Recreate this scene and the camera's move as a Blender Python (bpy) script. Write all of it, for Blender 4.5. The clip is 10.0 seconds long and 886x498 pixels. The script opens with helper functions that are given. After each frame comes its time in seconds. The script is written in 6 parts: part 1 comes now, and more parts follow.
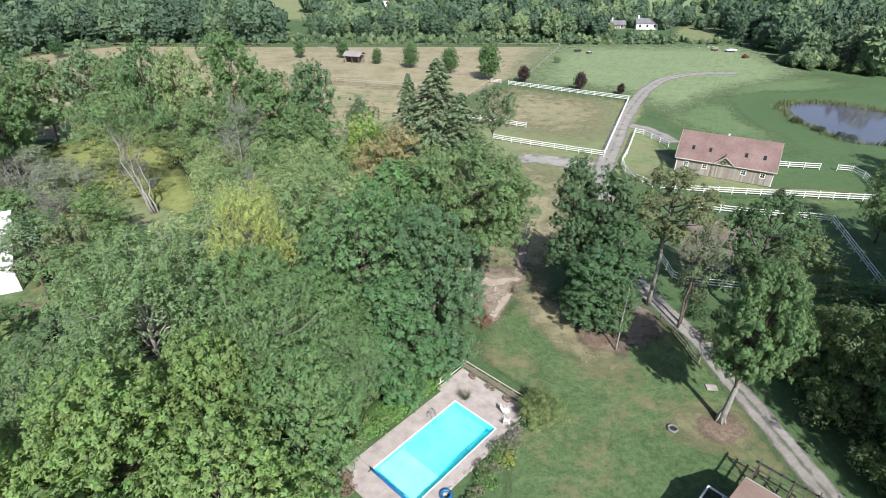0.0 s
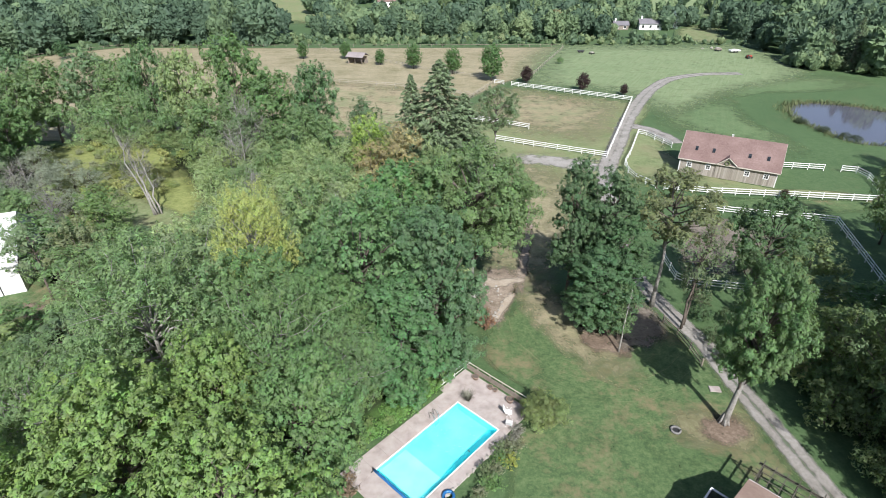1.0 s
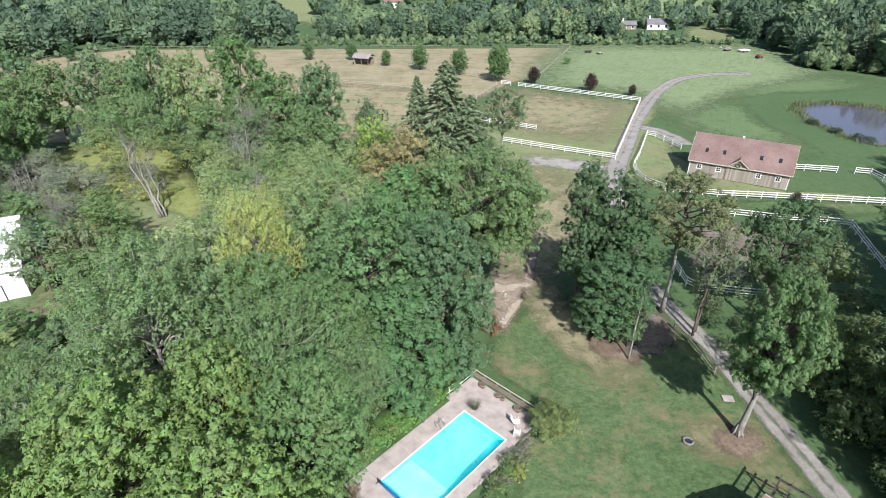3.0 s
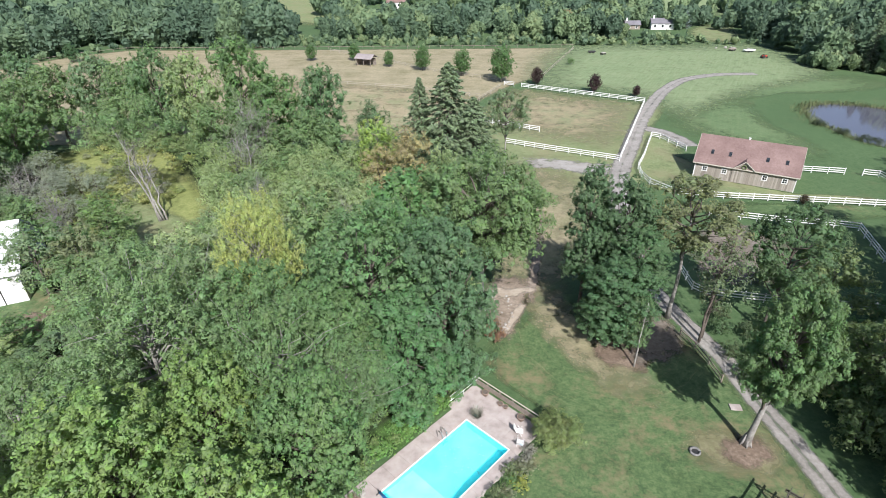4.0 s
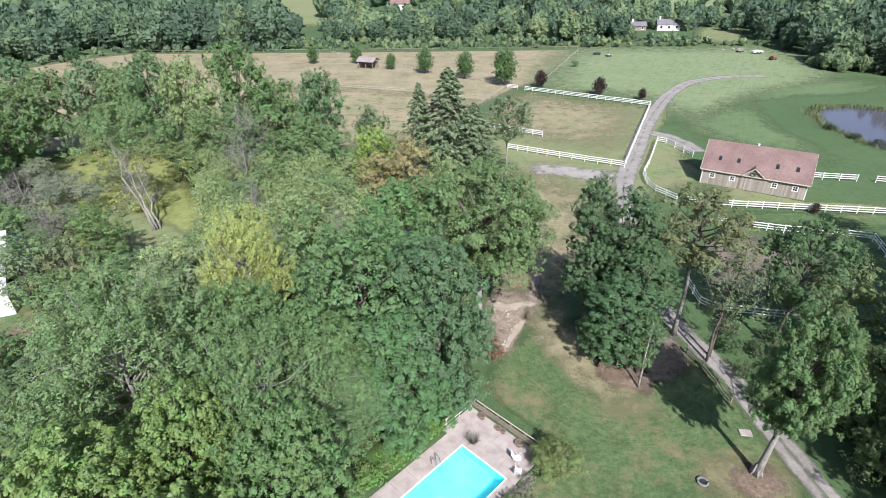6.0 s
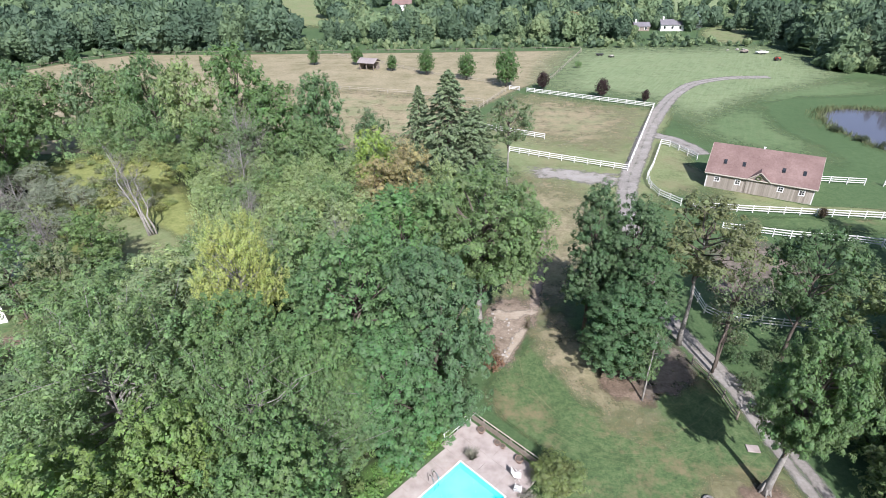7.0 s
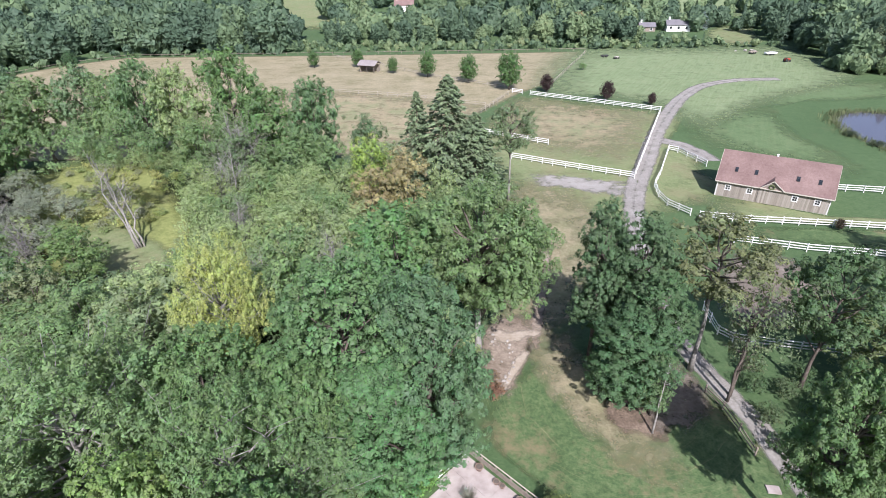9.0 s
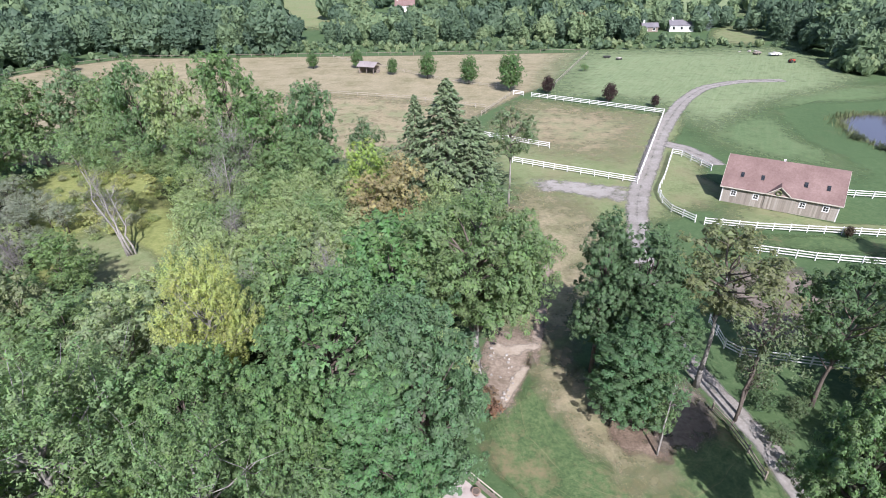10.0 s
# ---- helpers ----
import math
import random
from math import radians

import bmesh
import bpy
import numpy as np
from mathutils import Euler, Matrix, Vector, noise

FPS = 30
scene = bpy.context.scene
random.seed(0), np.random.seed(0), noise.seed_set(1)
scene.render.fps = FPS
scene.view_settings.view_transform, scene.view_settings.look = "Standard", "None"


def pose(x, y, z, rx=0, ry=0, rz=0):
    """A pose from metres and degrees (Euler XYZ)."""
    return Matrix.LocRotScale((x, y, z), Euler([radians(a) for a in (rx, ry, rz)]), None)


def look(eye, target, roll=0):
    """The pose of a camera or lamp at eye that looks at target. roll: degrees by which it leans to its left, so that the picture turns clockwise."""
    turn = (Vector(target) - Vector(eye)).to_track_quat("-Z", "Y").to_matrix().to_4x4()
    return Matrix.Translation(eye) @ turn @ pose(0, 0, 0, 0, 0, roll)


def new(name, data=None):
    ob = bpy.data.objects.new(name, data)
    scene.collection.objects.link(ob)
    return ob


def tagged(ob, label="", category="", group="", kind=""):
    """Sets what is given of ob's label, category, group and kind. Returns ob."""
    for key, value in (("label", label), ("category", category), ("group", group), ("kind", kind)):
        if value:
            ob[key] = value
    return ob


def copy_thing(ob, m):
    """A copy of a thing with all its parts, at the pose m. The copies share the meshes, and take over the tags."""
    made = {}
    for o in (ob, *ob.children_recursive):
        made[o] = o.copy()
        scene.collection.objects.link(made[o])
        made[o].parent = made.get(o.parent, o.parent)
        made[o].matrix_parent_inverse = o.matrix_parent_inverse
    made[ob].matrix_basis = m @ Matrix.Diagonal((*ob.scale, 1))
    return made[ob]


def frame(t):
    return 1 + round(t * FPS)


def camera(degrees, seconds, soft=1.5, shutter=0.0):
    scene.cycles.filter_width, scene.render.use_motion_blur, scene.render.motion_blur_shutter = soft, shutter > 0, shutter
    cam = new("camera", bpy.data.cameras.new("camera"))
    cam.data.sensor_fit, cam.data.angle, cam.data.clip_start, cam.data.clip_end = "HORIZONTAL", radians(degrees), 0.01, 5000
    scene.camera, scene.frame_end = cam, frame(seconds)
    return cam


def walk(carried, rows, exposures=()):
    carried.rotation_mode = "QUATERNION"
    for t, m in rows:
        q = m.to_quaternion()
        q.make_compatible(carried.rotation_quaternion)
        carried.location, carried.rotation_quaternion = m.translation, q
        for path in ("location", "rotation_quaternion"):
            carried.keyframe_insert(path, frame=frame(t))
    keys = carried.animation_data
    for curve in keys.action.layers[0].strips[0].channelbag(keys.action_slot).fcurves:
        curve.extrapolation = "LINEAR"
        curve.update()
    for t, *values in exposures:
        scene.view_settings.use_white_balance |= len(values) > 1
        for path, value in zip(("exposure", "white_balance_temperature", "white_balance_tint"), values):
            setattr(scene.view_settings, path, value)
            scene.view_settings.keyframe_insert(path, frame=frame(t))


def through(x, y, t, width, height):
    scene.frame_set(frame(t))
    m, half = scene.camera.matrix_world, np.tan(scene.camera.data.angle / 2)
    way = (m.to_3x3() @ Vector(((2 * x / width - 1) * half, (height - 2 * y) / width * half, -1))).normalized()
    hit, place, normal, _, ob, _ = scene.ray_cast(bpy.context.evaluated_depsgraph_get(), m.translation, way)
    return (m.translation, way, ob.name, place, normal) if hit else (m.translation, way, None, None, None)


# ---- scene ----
cam = camera(78.9, 10.0, 0.6)
METRES, EYE, TILT, LEAN, TURN = 13.1, 38.54, -30.0, 0.0, 0.0
ROWS = [
    (0.0, 0.0, 0.0, 0.0, 0.0, 0.0, -0.0),
    (0.5, -0.0001, -0.0006, 0.0012, 0.15, 0.05, -0.02),
    (1.0, 0.0011, -0.0016, 0.0031, 0.3, 0.07, -0.03),
    (1.5, 0.0019, 0.0038, 0.0066, 0.49, 0.09, -0.03),
    (2.0, 0.0008, 0.0193, 0.0141, 0.63, 0.11, -0.04),
    (2.5, -0.0027, 0.0435, 0.0264, 0.79, 0.1, -0.07),
    (4.0, 0.0044, 0.1373, 0.086, 1.27, 0.08, -0.09),
    (4.5, 0.0249, 0.1741, 0.1109, 1.45, 0.1, -0.08),
    (5.0, 0.0407, 0.2154, 0.1381, 1.58, 0.11, -0.09),
    (5.5, 0.0574, 0.2611, 0.1676, 1.71, 0.13, -0.12),
    (7.0, 0.102, 0.4147, 0.2645, 2.13, 0.15, -0.15),
    (7.5, 0.1118, 0.4732, 0.2979, 2.23, 0.17, -0.17),
    (8.0, 0.1211, 0.5374, 0.3347, 2.33, 0.15, -0.16),
    (8.5, 0.1347, 0.6051, 0.3735, 2.44, 0.14, -0.16),
    (9.0, 0.1495, 0.6776, 0.4146, 2.55, 0.14, -0.14),
    (9.5, 0.1655, 0.7526, 0.4587, 2.64, 0.12, -0.17),
    (10.0, 0.182, 0.8303, 0.5059, 2.74, 0.11, -0.18),
]
walk(cam, [(t, pose(0, 0, EYE, TILT, LEAN, TURN) @ pose(METRES * x, METRES * y, METRES * z, 90 + pitch, roll, yaw)) for t, x, y, z, yaw, pitch, roll in ROWS],
     [(0, 0.56, 6350, 10), (5, 0.615, 6290, 13), (10, 0.69, 6150, 19)])

# ---- world, sun ----
world = bpy.data.worlds.new("world")
scene.world = world
world.use_nodes = True
wn = world.node_tree.nodes
sky = wn.new("ShaderNodeTexSky")
sky.sky_type, sky.sun_disc = "NISHITA", False
sky.sun_elevation, sky.sun_rotation = radians(43), radians(165)
sky.air_density, sky.dust_density, sky.ozone_density = 1.0, 1.5, 1.0
wn["Background"].inputs["Strength"].default_value = 0.1
world.node_tree.links.new(sky.outputs["Color"], wn["Background"].inputs["Color"])

sun_lamp = bpy.data.lights.new("sun", "SUN")
sun_lamp.energy, sun_lamp.angle, sun_lamp.color = 5.0, radians(0.6), (1.0, 0.965, 0.915)
sun = new("sun", sun_lamp)
sun.matrix_world = look((0.26 * 200, -0.966 * 200, 186), (0, 0, 0))


# ---- materials ----
class Nodes:
    """A node material, with short calls for the nodes used here."""

    def __init__(self, name):
        self.mat = bpy.data.materials.new(name)
        self.mat.use_nodes = True
        self.tree = self.mat.node_tree
        self.bsdf = self.tree.nodes["Principled BSDF"]
        self.out = self.tree.nodes["Material Output"]

    def add(self, kind, **inputs):
        n = self.tree.nodes.new(kind)
        for k, v in inputs.items():
            self.put(n, k.replace("_", " "), v)
        return n

    def put(self, n, key, v):
        sock = n.inputs[int(key)] if key.isdigit() else n.inputs[key]
        if isinstance(v, bpy.types.NodeSocket):
            self.tree.links.new(v, sock)
        else:
            sock.default_value = v

    def place(self):
        return self.add("ShaderNodeNewGeometry").outputs["Position"]

    def local(self):
        return self.add("ShaderNodeTexCoord").outputs["Object"]

    def noise(self, vec, scale, detail=3.0, rough=0.55, stretch=None):
        if stretch:
            mp = self.add("ShaderNodeMapping", Vector=vec)
            mp.inputs["Scale"].default_value = stretch
            vec = mp.outputs["Vector"]
        n = self.add("ShaderNodeTexNoise", Vector=vec, Scale=scale, Detail=detail, Roughness=rough)
        return n.outputs["Fac"]

    def ramp(self, fac, stops):
        n = self.add("ShaderNodeValToRGB", Fac=fac)
        els = n.color_ramp.elements
        while len(els) < len(stops):
            els.new(0.5)
        for e, (p, c) in zip(els, stops):
            e.position, e.color = p, (*c, 1) if len(c) == 3 else c
        return n.outputs["Color"]

    def span(self, v, a, b, c=0.0, d=1.0):
        n = self.add("ShaderNodeMapRange")
        for key, val in (("Value", v), ("From Min", a), ("From Max", b), ("To Min", c), ("To Max", d)):
            self.put(n, key, val)
        return n.outputs["Result"]

    def math(self, op, a, b=0.0):
        n = self.tree.nodes.new("ShaderNodeMath")
        n.operation = op
        self.put(n, "0", a)
        self.put(n, "1", b)
        return n.outputs[0]

    def mix(self, fac, a, b, mode="MIX"):
        n = self.tree.nodes.new("ShaderNodeMixRGB")
        n.blend_type = mode
        for key, v in (("Fac", fac), ("Color1", a), ("Color2", b)):
            self.put(n, key, v if isinstance(v, (bpy.types.NodeSocket, float, int)) else (*v, 1) if len(v) == 3 else v)
        return n.outputs["Color"]

    def attr(self, name):
        n = self.add("ShaderNodeAttribute")
        n.attribute_name = name
        return n.outputs["Fac"]

    def bump(self, height, strength, distance):
        n = self.add("ShaderNodeBump", Height=height, Strength=strength, Distance=distance)
        self.put(self.bsdf, "Normal", n.outputs["Normal"])

    def done(self, color, rough=0.8, metal=0.0, spec=0.3):
        self.put(self.bsdf, "Base Color", color if isinstance(color, bpy.types.NodeSocket) else (*color, 1))
        self.put(self.bsdf, "Roughness", rough)
        self.put(self.bsdf, "Metallic", metal)
        self.put(self.bsdf, "Specular IOR Level", spec)
        return self.mat

    def ragged(self, amount=0.9, scale=0.6, soft=0.15):
        """Lets the sheet below show through towards the edges, along a ragged line."""
        e = self.attr("edge")
        n = self.noise(self.place(), scale, 5.0, 0.65)
        v = self.math("ADD", e, self.math("MULTIPLY", self.math("SUBTRACT", n, 0.5), amount * 2))
        f = self.span(v, 0.5 - soft, 0.5 + soft)
        clear = self.add("ShaderNodeBsdfTransparent")
        m = self.add("ShaderNodeMixShader")
        self.put(m, "0", f)
        self.put(m, "1", clear.outputs[0])
        self.put(m, "2", self.bsdf.outputs[0])
        self.tree.links.new(m.outputs[0], self.out.inputs["Surface"])
        return self.mat


def grass_material(name, stops, dry=None, dry_at=(0.55, 0.75), stripes=None, ragged=0.0, big=0.05, arcs=None):
    n = Nodes(name)
    p = n.place()
    fine, mid, wide = n.noise(p, 3.5, 6, 0.8), n.noise(p, 0.55, 4, 0.6), n.noise(p, big, 4, 0.6)
    spots = n.noise(p, 1.5, 5, 0.65)
    v = n.math("ADD", n.math("ADD", n.math("MULTIPLY", fine, 0.42), n.math("MULTIPLY", spots, 0.28)), n.math("ADD", n.math("MULTIPLY", mid, 0.16), n.math("MULTIPLY", wide, 0.14)))
    col = n.ramp(v, stops)
    if dry:
        d = n.math("ADD", n.math("MULTIPLY", n.noise(p, 0.13, 6, 0.7), 0.72), n.math("MULTIPLY", n.noise(p, 1.3, 4, 0.7), 0.28))
        col = n.mix(n.span(d, *dry_at), col, dry)
    if stripes:
        mp = n.add("ShaderNodeMapping", Vector=p)
        mp.inputs["Rotation"].default_value = (0, 0, stripes[0])
        w = n.noise(mp.outputs["Vector"], stripes[1], 4, 0.6, (1.0, 0.07, 1.0))
        col = n.mix(n.math("MULTIPLY", n.span(w, 0.4, 0.65), stripes[2]), col, stripes[3])
    if arcs:
        # mower rounds about a clump of trees
        d = n.add("ShaderNodeVectorMath")
        d.operation = "DISTANCE"
        n.put(d, "0", p)
        n.put(d, "1", arcs[0])
        ring = n.add("ShaderNodeCombineXYZ", X=n.math("ADD", d.outputs["Value"], n.math("MULTIPLY", n.noise(p, 0.25, 2), 1.2)))
        w = n.noise(ring.outputs["Vector"], 2.2, 4, 0.75)
        col = n.mix(n.math("MULTIPLY", n.span(w, 0.57, 0.63), n.math("MULTIPLY", n.math("MULTIPLY", n.span(n.noise(p, 0.25, 4, 0.6), 0.36, 0.58), n.span(d.outputs["Value"], 19.0, 13.0)), arcs[1])), col, arcs[2])
    n.bump(n.noise(p, 9.0, 5, 0.7), 0.6, 0.06)
    m = n.done(col, 0.9, 0, 0.15)
    return n.ragged(ragged, 0.35, 0.5) if ragged else m


LAWN = [(0.4, (0.045, 0.083, 0.036)), (0.5, (0.086, 0.136, 0.058)), (0.6, (0.15, 0.194, 0.092))]
HAY = [(0.38, (0.185, 0.16, 0.098)), (0.5, (0.29, 0.255, 0.168)), (0.62, (0.39, 0.35, 0.245))]
M_GROUND = grass_material("grass", [(0.38, (0.045, 0.085, 0.036)), (0.5, (0.07, 0.118, 0.052)), (0.62, (0.105, 0.155, 0.073))], (0.135, 0.13, 0.072), (0.56, 0.8))
M_LAWN = grass_material("mown_lawn", LAWN, (0.185, 0.165, 0.095), (0.51, 0.62), None, 0.6, 0.05, ((17, 50, 0), 0.8, (0.225, 0.225, 0.12)))
M_HILL = grass_material("hill_grass", [(0.38, (0.12, 0.17, 0.085)), (0.5, (0.165, 0.22, 0.112)), (0.62, (0.215, 0.265, 0.145))], (0.225, 0.25, 0.145), (0.5, 0.85),
                        (0.5, 1.5, 0.36, (0.27, 0.315, 0.19)), 0.55)
M_SLOPE = grass_material("slope_grass", [(0.38, (0.078, 0.128, 0.058)), (0.5, (0.104, 0.16, 0.074)), (0.62, (0.14, 0.196, 0.096))], (0.165, 0.195, 0.1), (0.5, 0.8), (0.42, 1.3, 0.25, (0.18, 0.23, 0.12)), 0.5)
M_PASTURE = grass_material("dry_pasture", [(0.38, (0.11, 0.15, 0.062)), (0.5, (0.17, 0.21, 0.1)), (0.62, (0.24, 0.26, 0.15))], (0.23, 0.2, 0.125), (0.45, 0.75), None, 0.7)
M_HAY = grass_material("dry_hay", HAY, (0.15, 0.145, 0.075), (0.44, 0.68), (1.5, 0.35, 0.28, (0.34, 0.3, 0.21)), 0.2, 0.02)
M_DRY = grass_material("dry_grass", HAY, (0.145, 0.158, 0.077), (0.42, 0.66), None, 1.1)
M_STRAW = grass_material("straw_grass", [(0.38, (0.19, 0.165, 0.1)), (0.5, (0.28, 0.24, 0.155)), (0.62, (0.38, 0.33, 0.23))], (0.18, 0.215, 0.11), (0.45, 0.66), None, 1.1)
M_WEEDS = grass_material("tall_weeds", [(0.4, (0.125, 0.155, 0.05)), (0.5, (0.205, 0.235, 0.085)), (0.6, (0.29, 0.305, 0.125))], (0.25, 0.23, 0.12), (0.55, 0.75), None, 0.6)
M_VERGE = grass_material("rank_grass", [(0.4, (0.05, 0.1, 0.03)), (0.5, (0.085, 0.165, 0.045)), (0.6, (0.13, 0.21, 0.065))], None, None, None, 0.8)
# the trees' shade is put into this near-black floor colour
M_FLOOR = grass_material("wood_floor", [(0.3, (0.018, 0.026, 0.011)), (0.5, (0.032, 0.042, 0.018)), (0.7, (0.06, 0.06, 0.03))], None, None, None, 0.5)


def mottled(name, stops, scale=3.0, rough=0.85, bump=0.3, wide=0.25, spec=0.3, local=False, depth=0.03, metal=0.0):
    n = Nodes(name)
    p = n.local() if local else n.place()
    a, b = n.noise(p, scale, 5, 0.65), n.noise(p, scale * wide, 3)
    n.bump(a, bump, depth)
    return n.done(n.ramp(n.math("ADD", n.math("MULTIPLY", a, 0.6), n.math("MULTIPLY", b, 0.4)), stops), rough, metal, spec)


def ragged_ground(name, stops, scale, amount, bump=0.5, soft=0.15):
    n = Nodes(name)
    p = n.place()
    a, b = n.noise(p, scale, 6, 0.7), n.noise(p, 0.35, 4, 0.6)
    n.bump(a, bump, 0.06)
    n.done(n.ramp(n.math("ADD", n.math("MULTIPLY", a, 0.55), n.math("MULTIPLY", b, 0.45)), stops), 0.95, 0, 0.2)
    return n.ragged(amount, 0.6, soft)


M_GRAVEL = ragged_ground("gravel", [(0.34, (0.17, 0.158, 0.142)), (0.5, (0.255, 0.24, 0.222)), (0.66, (0.35, 0.335, 0.315))], 3.5, 0.7, 0.5, 0.3)
M_DIRT = ragged_ground("bare_dirt", [(0.34, (0.13, 0.105, 0.075)), (0.5, (0.22, 0.178, 0.14)), (0.64, (0.33, 0.28, 0.23))], 2.5, 1.1, 0.5, 0.3)
M_SPUR = ragged_ground("worn_gravel", [(0.32, (0.19, 0.18, 0.16)), (0.5, (0.29, 0.275, 0.255)), (0.68, (0.4, 0.385, 0.36))], 5.0, 1.1, 0.5, 0.35)
M_SAND = ragged_ground("pale_sand", [(0.3, (0.25, 0.205, 0.155)), (0.7, (0.44, 0.385, 0.32))], 3.0, 1.3, 0.5, 0.35)
M_RING = ragged_ground("trodden_dirt", [(0.34, (0.1, 0.088, 0.07)), (0.5, (0.165, 0.142, 0.118)), (0.64, (0.24, 0.21, 0.178))], 2.0, 1.2, 0.5, 0.4)
M_MULCH = ragged_ground("leaf_litter", [(0.34, (0.08, 0.06, 0.045)), (0.5, (0.165, 0.125, 0.095)), (0.64, (0.3, 0.235, 0.185))], 4.0, 1.4, 0.5, 0.45)
M_CONCRETE = mottled("concrete", [(0.3, (0.26, 0.222, 0.208)), (0.5, (0.37, 0.325, 0.308)), (0.7, (0.45, 0.405, 0.388))], 1.1, 0.9)
M_COPING = mottled("coping", [(0.3, (0.62, 0.62, 0.6)), (0.7, (0.78, 0.78, 0.77))], 3.0, 0.6)
M_WHITE = mottled("white_paint", [(0.3, (0.6, 0.6, 0.595)), (0.7, (0.76, 0.76, 0.755))], 1.5, 0.5, 0.1)
M_GREYWOOD = mottled("weathered_wood", [(0.3, (0.16, 0.13, 0.11)), (0.7, (0.32, 0.28, 0.24))], 4.0, 0.9)
M_DARKWOOD = mottled("dark_timber", [(0.3, (0.05, 0.048, 0.038)), (0.7, (0.12, 0.11, 0.09))], 4.0, 0.85)
M_PALEWOOD = mottled("silvered_rail", [(0.3, (0.36, 0.33, 0.28)), (0.7, (0.55, 0.52, 0.46))], 4.0, 0.9)
M_RAIL = mottled("dull_rail", [(0.3, (0.26, 0.235, 0.19)), (0.7, (0.42, 0.39, 0.33))], 4.0, 0.9)
M_BARK = mottled("bark", [(0.3, (0.06, 0.048, 0.04)), (0.5, (0.12, 0.1, 0.085)), (0.7, (0.2, 0.175, 0.155))], 6.0, 0.95, 0.8, 0.3, 0.2, True)
M_PALEBARK = mottled("pale_bark", [(0.3, (0.14, 0.13, 0.12)), (0.5, (0.26, 0.248, 0.232)), (0.7, (0.42, 0.405, 0.385))], 4.0, 0.9, 0.6, 0.3, 0.2, True)
M_STONE = mottled("stone", [(0.3, (0.2, 0.185, 0.165)), (0.5, (0.33, 0.31, 0.285)), (0.7, (0.48, 0.455, 0.42))], 3.0, 0.9, 0.5)
M_TERRACOTTA = mottled("terracotta", [(0.3, (0.19, 0.13, 0.1)), (0.7, (0.32, 0.235, 0.19))], 6.0, 0.85)
M_BLUE = mottled("blue_vinyl", [(0.3, (0.015, 0.09, 0.26)), (0.7, (0.03, 0.15, 0.36))], 2.0, 0.35, 0.05, spec=0.5)
M_BLACK = mottled("dark_fittings", [(0.3, (0.02, 0.02, 0.022)), (0.7, (0.05, 0.05, 0.05))], 4.0, 0.5)
M_STEEL = mottled("steel", [(0.3, (0.5, 0.5, 0.5)), (0.7, (0.65, 0.65, 0.66))], 4.0, 0.25, 0.05, metal=1.0)
M_RED = mottled("red_paint", [(0.3, (0.3, 0.04, 0.025)), (0.7, (0.42, 0.07, 0.04))], 2.0, 0.5)
M_TANK = mottled("tank_shell", [(0.3, (0.5, 0.57, 0.62)), (0.7, (0.66, 0.71, 0.74))], 3.0, 0.4)
M_TYRE = mottled("dull_rubber", [(0.3, (0.1, 0.1, 0.098)), (0.7, (0.24, 0.235, 0.23))], 4.0, 0.8)
M_GREENWATER = mottled("mud_bank", [(0.3, (0.05, 0.055, 0.03)), (0.7, (0.11, 0.1, 0.06))], 2.0, 0.9)


def glass_dark():
    n = Nodes("window_glass")
    n.put(n.bsdf, "Coat Weight", 0.5)
    return n.done(n.ramp(n.noise(n.place(), 2.0), [(0.3, (0.012, 0.015, 0.018)), (0.7, (0.035, 0.04, 0.045))]), 0.08, 0, 0.6)


M_GLASS = glass_dark()


def shingles(name, stops, tilt=8.0):
    n = Nodes(name)
    p = n.local()
    a, b = n.noise(p, 3.0, 6, 0.7), n.noise(p, 0.35, 3)
    w = n.add("ShaderNodeTexWave", Vector=p, Scale=tilt)
    w.bands_direction = "Z"
    col = n.ramp(n.math("ADD", n.math("MULTIPLY", a, 0.5), n.math("MULTIPLY", b, 0.5)), stops)
    col = n.mix(n.math("MULTIPLY", w.outputs["Fac"], 0.22), col, (0.12, 0.07, 0.06))
    n.bump(w.outputs["Fac"], 0.5, 0.02)
    return n.done(col, 0.9, 0, 0.2)


M_ROOF = shingles("red_brown_shingles", [(0.36, (0.16, 0.108, 0.1)), (0.5, (0.212, 0.148, 0.137)), (0.64, (0.272, 0.196, 0.182))])
M_SHEDROOF = shingles("faded_shingles", [(0.3, (0.22, 0.2, 0.2)), (0.7, (0.34, 0.31, 0.31))])
M_HOUSEROOF = shingles("tan_shingles", [(0.3, (0.27, 0.19, 0.155)), (0.7, (0.4, 0.3, 0.25))])
M_METALROOF = mottled("white_metal_roof", [(0.3, (0.52, 0.525, 0.54)), (0.7, (0.64, 0.645, 0.66))], 0.8, 0.4, 0.1)


def boards_material():
    n = Nodes("barn_boards")
    r = n.add("ShaderNodeObjectInfo").outputs["Random"]
    g = n.noise(n.local(), 3.0, 4, 0.6, (6, 6, 0.5))
    v = n.math("ADD", n.math("MULTIPLY", g, 0.5), n.math("MULTIPLY", r, 0.5))
    n.bump(g, 0.3, 0.02)
    return n.done(n.ramp(v, [(0.15, (0.2, 0.175, 0.15)), (0.5, (0.31, 0.28, 0.245)), (0.85, (0.42, 0.39, 0.35))]), 0.9, 0, 0.2)


M_BOARDS = boards_material()


def pool_liner(name, low, high):
    n = Nodes(name)
    p = n.local()
    return n.done(n.ramp(n.noise(p, 0.6, 3), [(0.3, low), (0.7, high)]), 0.7)


